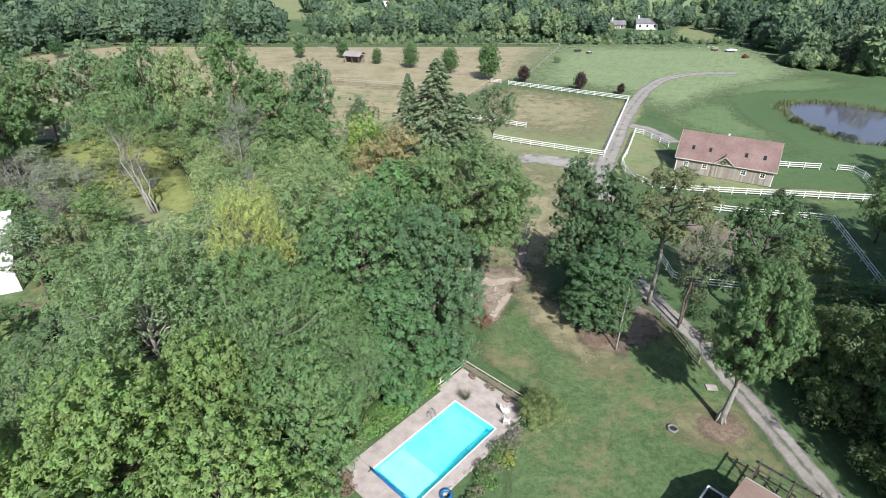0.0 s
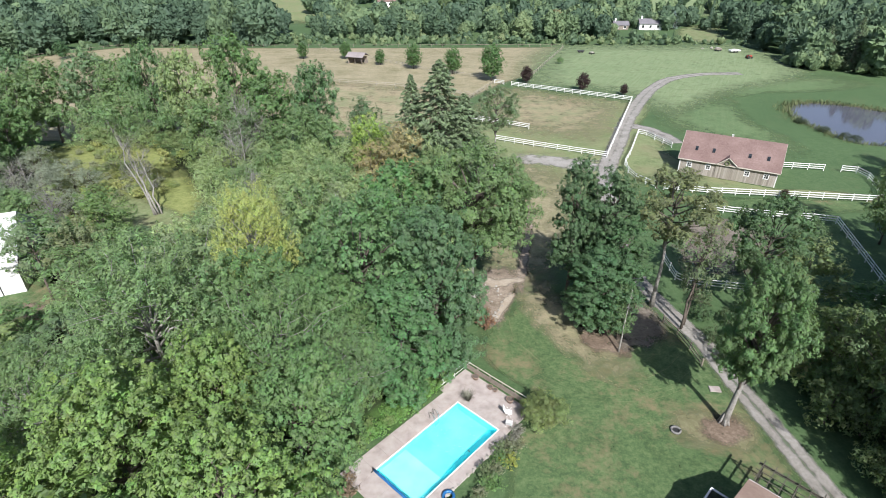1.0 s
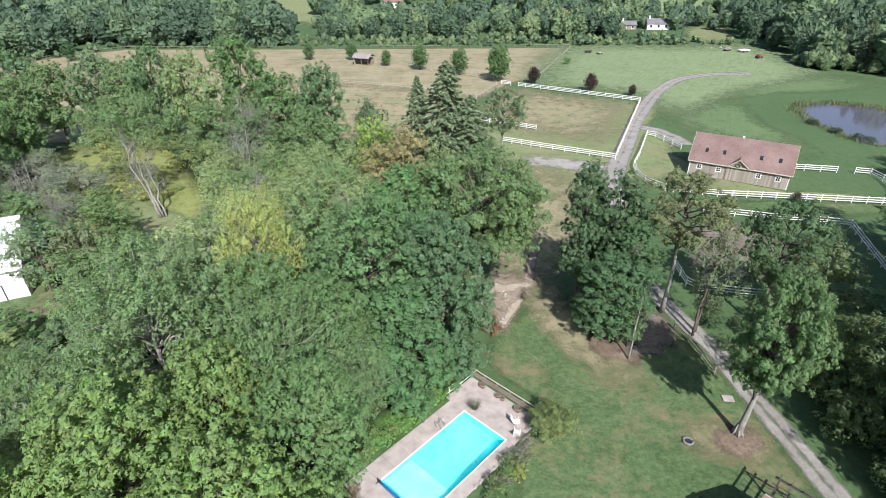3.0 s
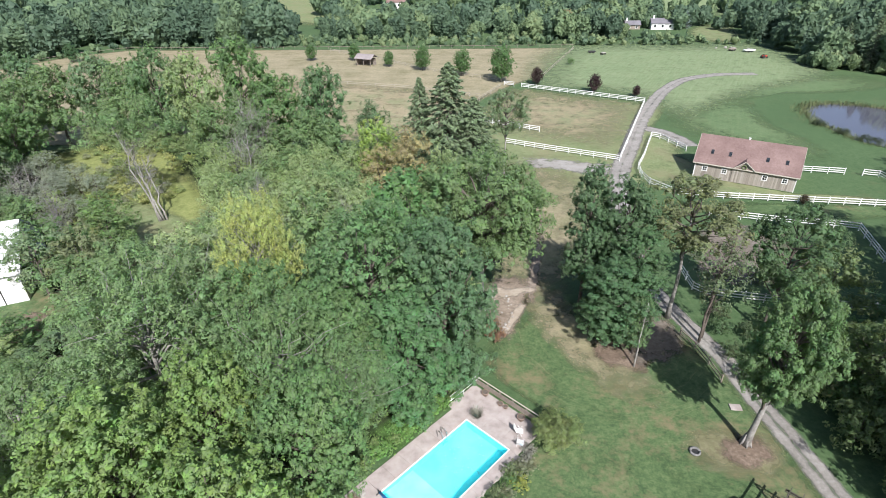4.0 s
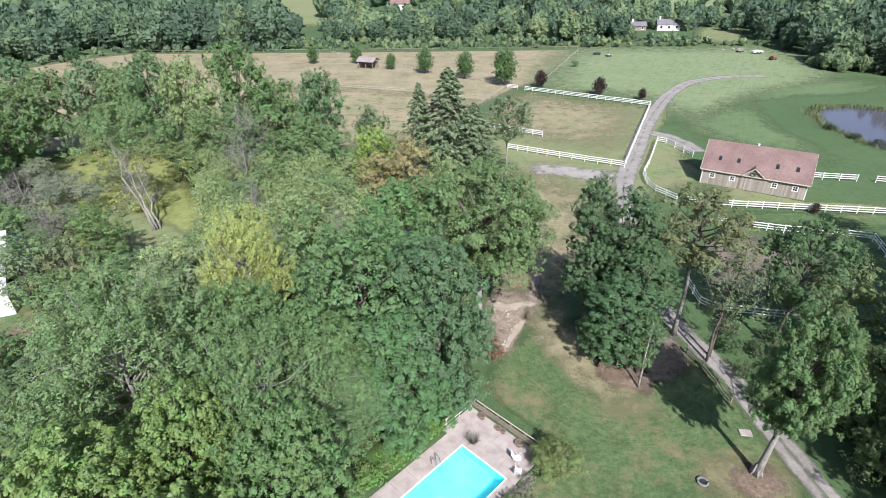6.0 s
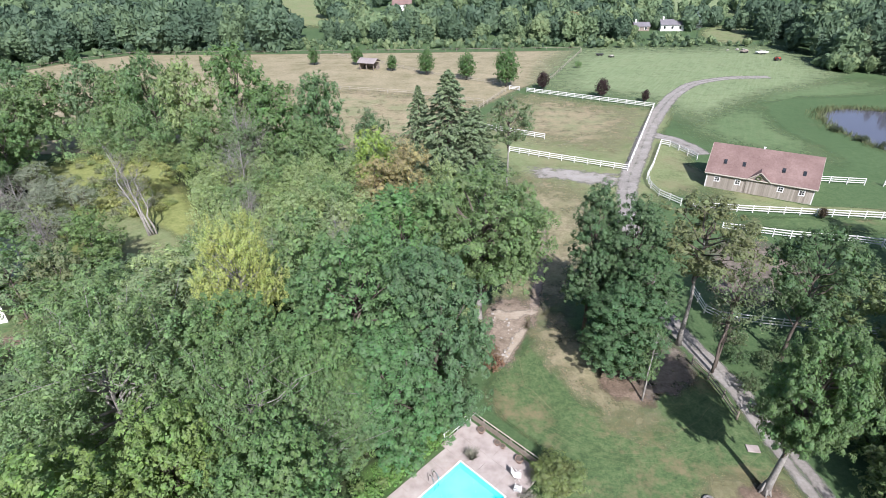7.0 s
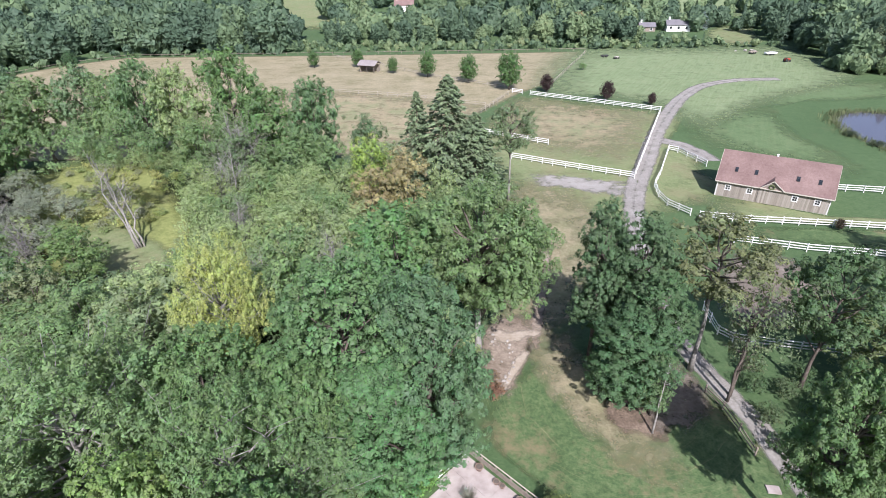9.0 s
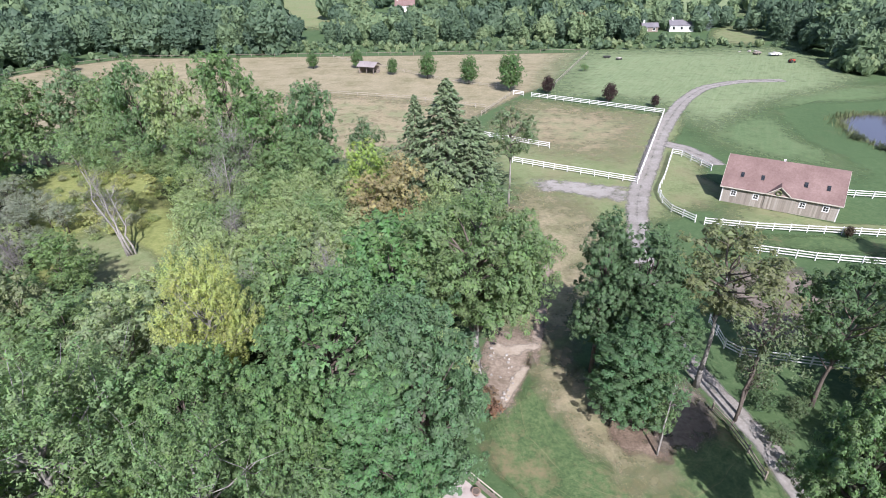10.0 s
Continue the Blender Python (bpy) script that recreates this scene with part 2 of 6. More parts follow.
M_LINER = pool_liner("pool_liner", (0.1, 0.68, 0.76), (0.15, 0.76, 0.82))
# paler liner tone stands in for light coming back through shallow water
M_SHALLOW = pool_liner("depth_paled_liner", (0.16, 0.71, 0.78), (0.24, 0.78, 0.83))


def water(name, tint, ripple, strength):
    n = Nodes(name)
    n.put(n.bsdf, "Transmission Weight", 1.0)
    n.put(n.bsdf, "IOR", 1.33)
    n.bump(n.noise(n.place(), ripple, 3), strength, 0.05)
    return n.done(tint, 0.02, 0, 0.5)


M_POOLWATER = water("pool_water", (0.86, 0.985, 1.0), 1.8, 0.12)


def pond_water():
    n = Nodes("pond_water")
    n.bump(n.noise(n.place(), 0.9, 3), 0.12, 0.05)
    n.put(n.bsdf, "IOR", 1.36)
    # violet-grey base colour carries part of the bright sky's reflection
    return n.done((0.085, 0.085, 0.115), 0.07, 0, 0.8)


M_POND = pond_water()


def leaf_material(name, hue=0.03, through=0.31, gloss=0.28):
    """Leaves in the colour of their object, a little different leaf by leaf and clump by clump."""
    n = Nodes(name)
    base = n.add("ShaderNodeObjectInfo").outputs["Color"]
    r = n.add("ShaderNodeNewGeometry").outputs["Random Per Island"]
    clump = n.noise(n.local(), 0.55, 3, 0.6)
    h = n.add("ShaderNodeHueSaturation", Color=base)
    tuft = n.noise(n.local(), 2.4, 2, 0.5)
    n.put(h, "Hue", n.span(clump, 0.25, 0.75, 0.5 - hue, 0.5 + hue))
    n.put(h, "Saturation", n.span(r, 0, 1, 0.74, 1.02))
    n.put(h, "Value", n.math("ADD", n.math("ADD", n.span(r, 0, 1, 0.97, 1.47), n.span(clump, 0.3, 0.7, -0.16, 0.2)), n.span(tuft, 0.3, 0.7, -0.2, 0.22)))
    col = n.mix(1.0, h.outputs["Color"], (1.08, 1.15, 1.14), "MULTIPLY")
    n.done(col, 0.6, 0, gloss)
    tr = n.add("ShaderNodeBsdfTranslucent", Color=n.mix(1.0, col, (1.5, 1.35, 0.6), "MULTIPLY"))
    m = n.add("ShaderNodeMixShader")
    n.put(m, "0", through)
    n.put(m, "1", n.bsdf.outputs[0])
    n.put(m, "2", tr.outputs[0])
    n.tree.links.new(m.outputs[0], n.out.inputs["Surface"])
    return n.mat


M_LEAF = leaf_material("leaves")
M_NEEDLE = leaf_material("needles", 0.02, 0.1, 0.2)


def far_leaf_material():
    n = Nodes("far_leaves")
    t = n.attr("tint")
    r = n.add("ShaderNodeNewGeometry").outputs["Random Per Island"]
    v = n.math("ADD", t, n.math("MULTIPLY", n.math("SUBTRACT", r, 0.5), 0.1))
    # the blue-leaning, lifted greens carry some distance haze in the colour
    col = n.ramp(v, [(0.0, (0.058, 0.1, 0.066)), (0.3, (0.085, 0.138, 0.084)), (0.6, (0.145, 0.214, 0.11)), (0.85, (0.19, 0.248, 0.122)), (1.0, (0.235, 0.262, 0.145))])
    n.done(col, 0.6, 0, 0.25)
    tr = n.add("ShaderNodeBsdfTranslucent", Color=col)
    m = n.add("ShaderNodeMixShader")
    n.put(m, "0", 0.2)
    n.put(m, "1", n.bsdf.outputs[0])
    n.put(m, "2", tr.outputs[0])
    n.tree.links.new(m.outputs[0], n.out.inputs["Surface"])
    return n.mat


M_FARLEAF = far_leaf_material()
M_DRYREED = mottled("dry_reeds", [(0.3, (0.13, 0.13, 0.1)), (0.7, (0.24, 0.24, 0.19))], 2.0, 0.8)
M_REED = mottled("reeds", [(0.3, (0.075, 0.105, 0.045)), (0.7, (0.15, 0.17, 0.08))], 2.0, 0.8)


# ---- mesh helpers ----
def part(name, bm, material, parent=None, label=""):
    """Links a bmesh (or a mesh) as one object under a thing."""
    if isinstance(bm, bpy.types.Mesh):
        me = bm
    else:
        me = bpy.data.meshes.new(name)
        bm.to_mesh(me)
        bm.free()
    if material and not me.materials:
        me.materials.append(material)
    ob = new(name, me)
    ob.parent = parent
    return tagged(ob, label) if label else ob


def box(bm, size, at=(0, 0, 0), turn=None, bevel=0.0):
    """Adds a box (its middle at at) to bm."""
    m = Matrix.Translation(at)
    if turn is not None:
        m = m @ turn
    made = bmesh.ops.create_cube(bm, size=1.0, matrix=m @ Matrix.Diagonal((*size, 1)))
    if bevel:
        edges = {e for v in made["verts"] for e in v.link_edges}
        bmesh.ops.bevel(bm, geom=list(edges), offset=bevel, segments=1, affect="EDGES")
    return bm


def box_mesh(name, size, at=(0, 0, 0), turn=None, bevel=0.0, material=None):
    bm = box(bmesh.new(), size, at, turn, bevel)
    me = bpy.data.meshes.new(name)
    bm.to_mesh(me)
    bm.free()
    if material:
        me.materials.append(material)
    return me


def tube(bm, pts, radii, sides=6):
    """A tapered tube along pts."""
    rings = []
    pts = [Vector(p) for p in pts]
    for i, p in enumerate(pts):
        d = (pts[min(i + 1, len(pts) - 1)] - pts[max(i - 1, 0)]).normalized()
        a = d.cross(Vector((0.3, 1, 0.1))).normalized()
        b = d.cross(a)
        rings.append([bm.verts.new(p + radii[i] * (a * math.cos(k * math.tau / sides) + b * math.sin(k * math.tau / sides))) for k in range(sides)])
    for r0, r1 in zip(rings, rings[1:]):
        for k in range(sides):
            f = bm.faces.new((r0[k], r0[(k + 1) % sides], r1[(k + 1) % sides], r1[k]))
            f.smooth = True
    bm.faces.new(rings[-1])
    bm.faces.new(rings[0][::-1])


def quads_mesh(name, co, material, floats=None):
    """A mesh of loose faces from an array (n, corners, 3)."""
    n, c = co.shape[:2]
    me = bpy.data.meshes.new(name)
    me.vertices.add(c * n)
    me.vertices.foreach_set("co", co.reshape(-1).astype(np.float32))
    me.loops.add(c * n)
    me.loops.foreach_set("vertex_index", np.arange(c * n, dtype=np.int32))
    me.polygons.add(n)
    me.polygons.foreach_set("loop_start", np.arange(0, c * n, c, dtype=np.int32))
    for key, values in (floats or {}).items():
        a = me.attributes.new(key, "FLOAT", "POINT")
        a.data.foreach_set("value", np.repeat(values, c).astype(np.float32))
    me.update(calc_edges=True)
    me.materials.append(material)
    return me


def unit(v):
    return v / np.maximum(np.linalg.norm(v, axis=-1, keepdims=True), 1e-6)


def blades(p, nrm, s, narrow, rng):
    """Pointed, uneven leaves at p, facing nrm, with drooping tips."""
    a = unit(np.cross(nrm, rng.normal(size=p.shape)))
    b = np.cross(nrm, a)
    k = (len(p), 1)
    w = narrow * 0.95
    base = p - a * s * rng.uniform(0.3, 0.6, k)
    return np.stack([base + b * s * w * rng.uniform(0.35, 0.75, k), base - b * s * w * rng.uniform(0.35, 0.75, k),
                     p + (a * rng.uniform(0.5, 0.95, k) + b * rng.uniform(-0.35, 0.35, k) - np.array((0, 0, 0.12))) * s], 1)


def spread_points(p, k, rng):
    """Picks k of the points p that keep away from one another."""
    order = rng.permutation(len(p))
    cell = max(1e-3, 0.6 * float(np.prod(np.ptp(p, axis=0) + 0.1)) ** (1 / 3) / k ** (1 / 2.6))
    seen, first, later = set(), [], []
    for i in order:
        key = tuple((p[i] / cell).astype(int))
        (later if key in seen else first).append(i)
        seen.add(key)
    return np.array((first + later)[:k])


def leaves(lobes, count, size, rng, up=0.45, wild=0.26, narrow=0.6, low=-0.5, per=60, reach=1.0, inner=0.1, slim=1.5, rise_by=0.5, fill=1.0):
    """Leaves (n, 3, 3) in separate tufts that stand on the shells of lobes (x, y, z, rx, ry, rz)."""
    lobes = np.array(lobes, float)
    w = lobes[:, 3] * lobes[:, 5]
    k = max(len(lobes), count // per)
    m = k * 5
    which = rng.choice(len(lobes), m, p=w / w.sum())
    d = unit(rng.normal(size=(m * 4, 3)))
    d = d[d[:, 2] > low][:m]
    which = which[:len(d)]
    rad = np.where(rng.uniform(size=(len(d), 1)) < inner, rng.uniform(0.5, 0.8, (len(d), 1)), rng.uniform(0.86, 1.14, (len(d), 1)))
    centre = lobes[which, :3] + d * rad * lobes[which, 3:]
    keep = spread_points(centre, k, rng)
    centre, d = centre[keep], d[keep]
    k = len(centre)
    axis = unit(d * 0.8 + np.array((0, 0, rise_by)) + rng.normal(size=d.shape) * 0.3)
    round_ = reach * 0.8 * math.sqrt(1.8 * w.sum() / k) * rng.uniform(0.6, 1.35, (k, 1))
    pick = rng.integers(0, k, count)
    u = unit(rng.normal(size=(count, 3)))
    along = (u * axis[pick]).sum(1, keepdims=True)
    u = np.where(along < -0.45, -u, u)
    along = (u * axis[pick]).sum(1, keepdims=True)
    side = u - axis[pick] * along
    f = rng.uniform(0.25, 1, (count, 1)) ** 0.5 * rng.uniform(0.9, 1.12, (count, 1))
    p = centre[pick] + (axis[pick] * along * slim + side * (1.05 - 0.3 * along)) * round_[pick] * f
    nrm = unit(u * 0.7 + d[pick] * 0.35 + np.array((0, 0, up)) + rng.normal(size=(count, 3)) * wild)
    out = [blades(p, nrm, size * rng.uniform(0.6, 1.3, (count, 1)), narrow, rng)]
    # coarse inner foliage that keeps the light out of the crown
    m = int(fill * count / 11)
    which = rng.choice(len(lobes), m, p=w / w.sum())
    d = unit(rng.normal(size=(m, 3)))
    p = lobes[which, :3] + d * rng.uniform(0.2, 0.6, (m, 1)) * lobes[which, 3:]
    out.append(blades(p, unit(d + np.array((0, 0, 0.4)) + rng.normal(size=(m, 3)) * 0.4), size * rng.uniform(1.2, 1.7, (m, 1)), 0.9, rng))
    return np.concatenate(out)


def bend(rng, a, b, wob=0.12, n=4):
    a, b = np.array(a, float), np.array(b, float)
    ln = np.linalg.norm(b - a)
    return [tuple(a + (b - a) * t + rng.normal(size=3) * wob * ln * 0.25 * math.sin(math.pi * t)) for t in np.linspace(0, 1, n)]


def leaf_object(parent, quads, colour, material, name="crown"):
    ob = part(name, quads_mesh(name, quads, material), None, parent)
    ob.color = (*colour, 1)
    return ob


def broadleaf(name, height, radius, base, count, size, seed, bark, lobes_n=22, lobe=0.4, squash=0.85, lean=(0, 0), trunk=0.28, top=1.0, colour=(0.07, 0.11, 0.03), bare=0, stems=1, split=False, wobble=0.05, sides=5, step=1, even=False, **kw):
    """A tree with a tapered trunk, limbs and a crown of leaf sprays between base and height."""
    rng = np.random.default_rng(seed)
    tree = new(name)
    mid = (base + height) / 2
    half = (height - base) / 2
    lobes, limbs = [], []
    for i in range(lobes_n):
        g = (i + 0.5) / lobes_n
        cz = 1 - 2 * g
        ang = i * 2.39996 + rng.uniform(-0.4, 0.4)
        ring = math.sqrt(max(0, 1 - cz * cz)) * (top if cz > 0.4 else 1.0)
        k = rng.uniform(0.6, 0.68) if even else rng.uniform(0.45, 0.88)
        r = radius * lobe * (rng.uniform(0.9, 1.05) if even else rng.uniform(0.65, 1.25))
        x = math.cos(ang) * ring * radius * k + lean[0] * (mid + cz * half) / height
        y = math.sin(ang) * ring * radius * k + lean[1] * (mid + cz * half) / height
        z = mid + cz * (half - r * squash * 0.8)
        lobes.append((x, y, z, r, r, r * squash))
        limbs.append((x, y, z))
    bm = bmesh.new()
    for s in range(stems):
        off = (0.5 * s, 0.3 * s)
        pts = bend(rng, (off[0], off[1], -0.15), (lean[0] + off[0] * 2, lean[1] + off[1] * 2, base + (1.0 if split else 1.5) * half), wobble, 7)
        tube(bm, pts, [trunk * (1.35 if i == 0 else 1 - i * 0.125) for i in range(7)], 8)
    if split:
        for i in range(6 if trunk > 0.25 else 0):
            a = i * 1.05 + rng.uniform(-0.2, 0.2)
            r = trunk * rng.uniform(1.6, 2.1)
            tube(bm, [(math.cos(a) * trunk * 0.4, math.sin(a) * trunk * 0.4, trunk * 3), (math.cos(a) * trunk * 1.1, math.sin(a) * trunk * 1.1, trunk * 0.9), (math.cos(a) * r, math.sin(a) * r, -0.08)], [trunk * 0.45, trunk * 0.42, trunk * 0.12], 5)
        part("trunk", bm, bark, tree)
        bm = bmesh.new()
    for i, (x, y, z) in enumerate(limbs[::step]):
        z0 = max(0.4 * base + 0.5, min(z - 0.5 * radius, base + half))
        f = z0 / height
        tube(bm, bend(rng, (lean[0] * f, lean[1] * f, z0), (x, y, z), 0.2), [trunk * 0.42, trunk * 0.3, trunk * 0.2, trunk * 0.08], sides)
        for _ in range(bare):
            e = (x + rng.normal() * radius * 0.3, y + rng.normal() * radius * 0.3, z + rng.uniform(0.2, 0.7) * radius * 0.5)
            tube(bm, bend(rng, (x * 0.8, y * 0.8, z - 0.2 * radius), e, 0.25), [trunk * 0.16, trunk * 0.12, trunk * 0.08, trunk * 0.03], 4)
        if split:
            part("limb", bm, M_BARK, tree)
            bm = bmesh.new()
    if split:
        bm.free()
    else:
        part("trunk", bm, bark, tree)
    if count:
        leaf_object(tree, leaves(lobes, count, size, rng, **kw), colour, M_LEAF)
    return tree


def spruce(name, height, radius, count, seed, colour):
    rng = np.random.default_rng(seed)
    tree = new(name)
    bm = bmesh.new()
    tube(bm, [(0, 0, -0.1), (0, 0, height * 0.5), (0, 0, height * 0.98)], [0.28, 0.16, 0.02], 7)
    quads = []
    boughs = int(height * 12)
    per = count // boughs
    for i in range(boughs):
        f = (i + rng.uniform(0, 1)) / boughs
        z = height * (0.06 + 0.94 * f)
        ln = radius * min(1.0, (1 - f) * 1.35) ** 0.8 * rng.uniform(0.6, 1.18) + 0.2
        ang = i * 2.39996 + rng.uniform(-0.3, 0.3)
        d = np.array((math.cos(ang), math.sin(ang), 0))
        s = np.array((-d[1], d[0], 0))
        t = np.sqrt(rng.uniform(0.02, 1, per))[:, None]
        wid = 0.4 * ln * (1.05 - t)
        p = d * t * ln + s * rng.normal(size=(per, 1)) * wid * 0.6 + np.array((0, 0, 1)) * (z - 0.32 * ln * t + 0.14 * ln * t ** 3 + rng.normal(size=(per, 1)) * 0.08)
        a = unit(d * 0.8 + s * rng.normal(size=(per, 1)) * 0.8 + np.array((0, 0, -0.5)) + rng.normal(size=(per, 3)) * 0.2)
        b = unit(np.cross(a, rng.normal(size=(per, 3)) * 0.6 + np.array((0, 0, 1))))
        sz = 0.5 * rng.uniform(0.6, 1.4, (per, 1))
        quads.append(np.stack([p - a * sz * 0.5, p + b * sz * 0.2, p + a * sz * 0.5, p - b * sz * 0.2], 1))
        tube(bm, [(0, 0, z), tuple(d * ln * 0.9 + np.array((0, 0, z - 0.25 * ln)))], [0.05, 0.015], 3)
    part("trunk", bm, M_BARK, tree)
    leaf_object(tree, np.concatenate(quads), colour, M_NEEDLE)
    return tree


def bare_tree(name, height, spread, seed, bark, lean=(0, 0), trunk=0.25, twigs=60, stems=1, start=0.35, spread_top=0.9, wob=0.05):
    """A leafless tree: stems, limbs and fine twigs, in one mesh of wood and one of twigs."""
    rng = np.random.default_rng(seed)
    tree = new(name)
    bm, fine = bmesh.new(), bmesh.new()
    for s in range(stems):
        tilt = (lean[0] + rng.normal() * 0.4 * (stems > 1), lean[1] + rng.normal() * 0.4 * (stems > 1))
        pts = bend(rng, (0.3 * s, 0.2 * s, -0.15), (tilt[0] + s * spread_top, tilt[1], height * (1 - 0.12 * s)), wob, 8)
        tube(bm, pts, [trunk * (1 - 0.12 * i) for i in range(8)], 7)
        for i in range(9):
            j = int(8 * start) + i % (8 - int(8 * start) - 1)
            a0 = np.array(pts[j])
            ang = rng.uniform(0, math.tau)
            e = a0 + np.array((math.cos(ang) * spread, math.sin(ang) * spread, rng.uniform(0.5, 1.6) * spread)) * rng.uniform(0.5, 1) * (1.15 - j / 9)
            limb = bend(rng, a0, e, 0.25)
            tube(bm, limb, [trunk * 0.32, trunk * 0.24, trunk * 0.15, trunk * 0.06], 5)
            for _ in range(twigs // 9):
                q = np.array(limb[rng.integers(1, 4)])
                e2 = q + rng.normal(size=3) * spread * 0.35 + np.array((0, 0, spread * 0.2))
                tube(fine, [tuple(q), tuple(e2)], [trunk * 0.09, trunk * 0.03], 3)
    part("trunk", bm, bark, tree)
    part("branchwork", fine, bark, tree)
    return tree


def place(tree, x, y, turn, scale, colour=None, z=0.0, label="", category="tree", group=""):
    """A copy of a tree at a place, with its own leaf colour."""
    sc = scale if isinstance(scale, tuple) else (scale, scale, scale)
    c = copy_thing(tree, Matrix.LocRotScale((x, y, z), Euler((0, 0, turn)), Vector(sc)))
    if colour:
        for k in c.children:
            if k.name.startswith("crown"):
                k.color = (*colour, 1)
    return tagged(c, label, category, group)


def discard(tree):
    for k in list(tree.children_recursive) + [tree]:
        bpy.data.objects.remove(k)


def smooth_loop(pts, n=6, closed=True):
    """Points of a smooth line through pts."""
    out, m = [], len(pts)
    for i in range(m if closed else m - 1):
        p = [Vector(pts[j % m] if closed else pts[max(0, min(m - 1, j))]) for j in (i - 1, i, i + 1, i + 2)]
        for k in range(n):
            t = k / n
            out.append(0.5 * (2 * p[1] + (p[2] - p[0]) * t + (2 * p[0] - 5 * p[1] + 4 * p[2] - p[3]) * t * t + (3 * p[1] - p[0] - 3 * p[2] + p[3]) * t ** 3))
    if not closed:
        out.append(Vector(pts[-1]))
    return out


def patch(name, pts, z, material, fade=0.3, label="", category="ground", smooth=True):
    """A flat sheet with a soft, ragged rim."""
    line = smooth_loop(pts) if smooth else [Vector(p) for p in pts]
    mid = sum(line, Vector((0, 0))) / len(line)
    bm = bmesh.new()
    lay = bm.verts.layers.float.new("edge")
    rings = []
    for f, e in ((1.0, 0.0), (1 - fade * 0.5, 0.6), (1 - fade, 1.0)):
        ring = []
        for p in line:
            q = mid + (p - mid) * f
            v = bm.verts.new((q.x, q.y, z))
            v[lay] = e
            ring.append(v)
        rings.append(ring)
    m = len(line)
    for r0, r1 in zip(rings, rings[1:]):
        for k in range(m):
            bm.faces.new((r0[k], r0[(k + 1) % m], r1[(k + 1) % m], r1[k]))
    c = bm.verts.new((mid.x, mid.y, z))
    c[lay] = 1.0
    for k in range(m):
        bm.faces.new((rings[2][k], rings[2][(k + 1) % m], c))
    bmesh.ops.recalc_face_normals(bm, faces=bm.faces)
    if bm.faces and sum(f.normal.z for f in bm.faces) < 0:
        bmesh.ops.reverse_faces(bm, faces=bm.faces)
    return tagged(part(name, bm, material), label, category, kind="structure")


def strip(name, pts, width, z, material, label="", category="road"):
    """A track along pts with soft verges."""
    line = smooth_loop(pts, 8, False)
    bm = bmesh.new()
    lay = bm.verts.layers.float.new("edge")
    rows = []
    for i, p in enumerate(line):
        d = (line[min(i + 1, len(line) - 1)] - line[max(i - 1, 0)]).normalized()
        s = Vector((d.y, -d.x))
        row = []
        crown = 0.42 if p.y < 44 else 0.64
        for o, e in ((-0.62, 0.0), (-0.44, 0.62), (-0.25, 1.1), (0, crown), (0.25, 1.05), (0.44, 0.62), (0.62, 0.0)):
            q = p + s * o * width * (0.86 + 0.58 * min(1.0, max(0.0, (p.y - 62) / 34)))
            v = bm.verts.new((q.x, q.y, z))
            v[lay] = e
            row.append(v)
        rows.append(row)
    for a, b in zip(rows, rows[1:]):
        for k in range(len(a) - 1):
            bm.faces.new((a[k], a[k + 1], b[k + 1], b[k]))
    bmesh.ops.recalc_face_normals(bm, faces=bm.faces)
    if sum(f.normal.z for f in bm.faces) < 0:
        bmesh.ops.reverse_faces(bm, faces=bm.faces)
    return tagged(part(name, bm, material), label, category, kind="structure")


# ---- ground ----
POOL = Matrix.LocRotScale((-0.55, 31.95, 0), Euler((0, 0, math.atan2(7.58, 7.0))), None)  # x along the pool's length
PL, PW = 10.3, 4.85
POND = [(93, 145.6), (101, 147.3), (108, 144), (114, 137.5), (117, 127), (113, 118), (104, 112.5), (96, 111.2), (91, 111.6), (87.3, 115.6), (86.2, 122.5), (85.8, 128.8), (86.6, 135.2), (89, 141.5)]


def ground():
    bm = bmesh.new()
    loops = [[Vector((-2500, -1500)), Vector((2500, -1500)), Vector((2500, 4000)), Vector((-2500, 4000))]]
    loops.append([(POOL @ Vector((x, y, 0))).to_2d() for x, y in ((-PL / 2 - 0.1, -PW / 2 - 0.1), (PL / 2 + 0.1, -PW / 2 - 0.1), (PL / 2 + 0.1, PW / 2 + 0.1), (-PL / 2 - 0.1, PW / 2 + 0.1))])
    loops.append(smooth_loop(POND, 5))
    edges = []
    for lp in loops:
        vs = [bm.verts.new((p.x, p.y, 0)) for p in lp]
        edges += [bm.edges.new((vs[i], vs[(i + 1) % len(vs)])) for i in range(len(vs))]
    bmesh.ops.triangle_fill(bm, edges=edges, use_beauty=True, use_dissolve=False)
    bmesh.ops.recalc_face_normals(bm, faces=bm.faces)
    if sum(f.normal.z for f in bm.faces) < 0:
        bmesh.ops.reverse_faces(bm, faces=bm.faces)
    tagged(part("ground", bm, M_GROUND), "uneven green pasture grass with dry blotches", "grass", kind="structure")


ground()
patch("hay_field", [(-175, 130), (-162, 203), (-152, 221), (-136, 234), (-90, 233), (-20, 232.6), (47, 233.5), (38, 205), (28, 181), (18, 168.5), (5.5, 148), (-6, 120), (-60, 116), (-110, 112)], 0.012, M_HAY, 0.04,
      "dry tan hay field with mown streaks", "field", False)
patch("pasture", [(6, 110), (4, 128), (8, 148), (18, 166), (36, 158), (52, 150), (57, 150), (52, 136), (47.5, 127), (50.5, 119), (47, 106), (50, 97), (43, 93), (36, 90), (28, 84), (20, 82), (10, 88), (9, 100)], 0.007, M_PASTURE, 0.2, "pale dry pasture grass round a paddock", "grass")
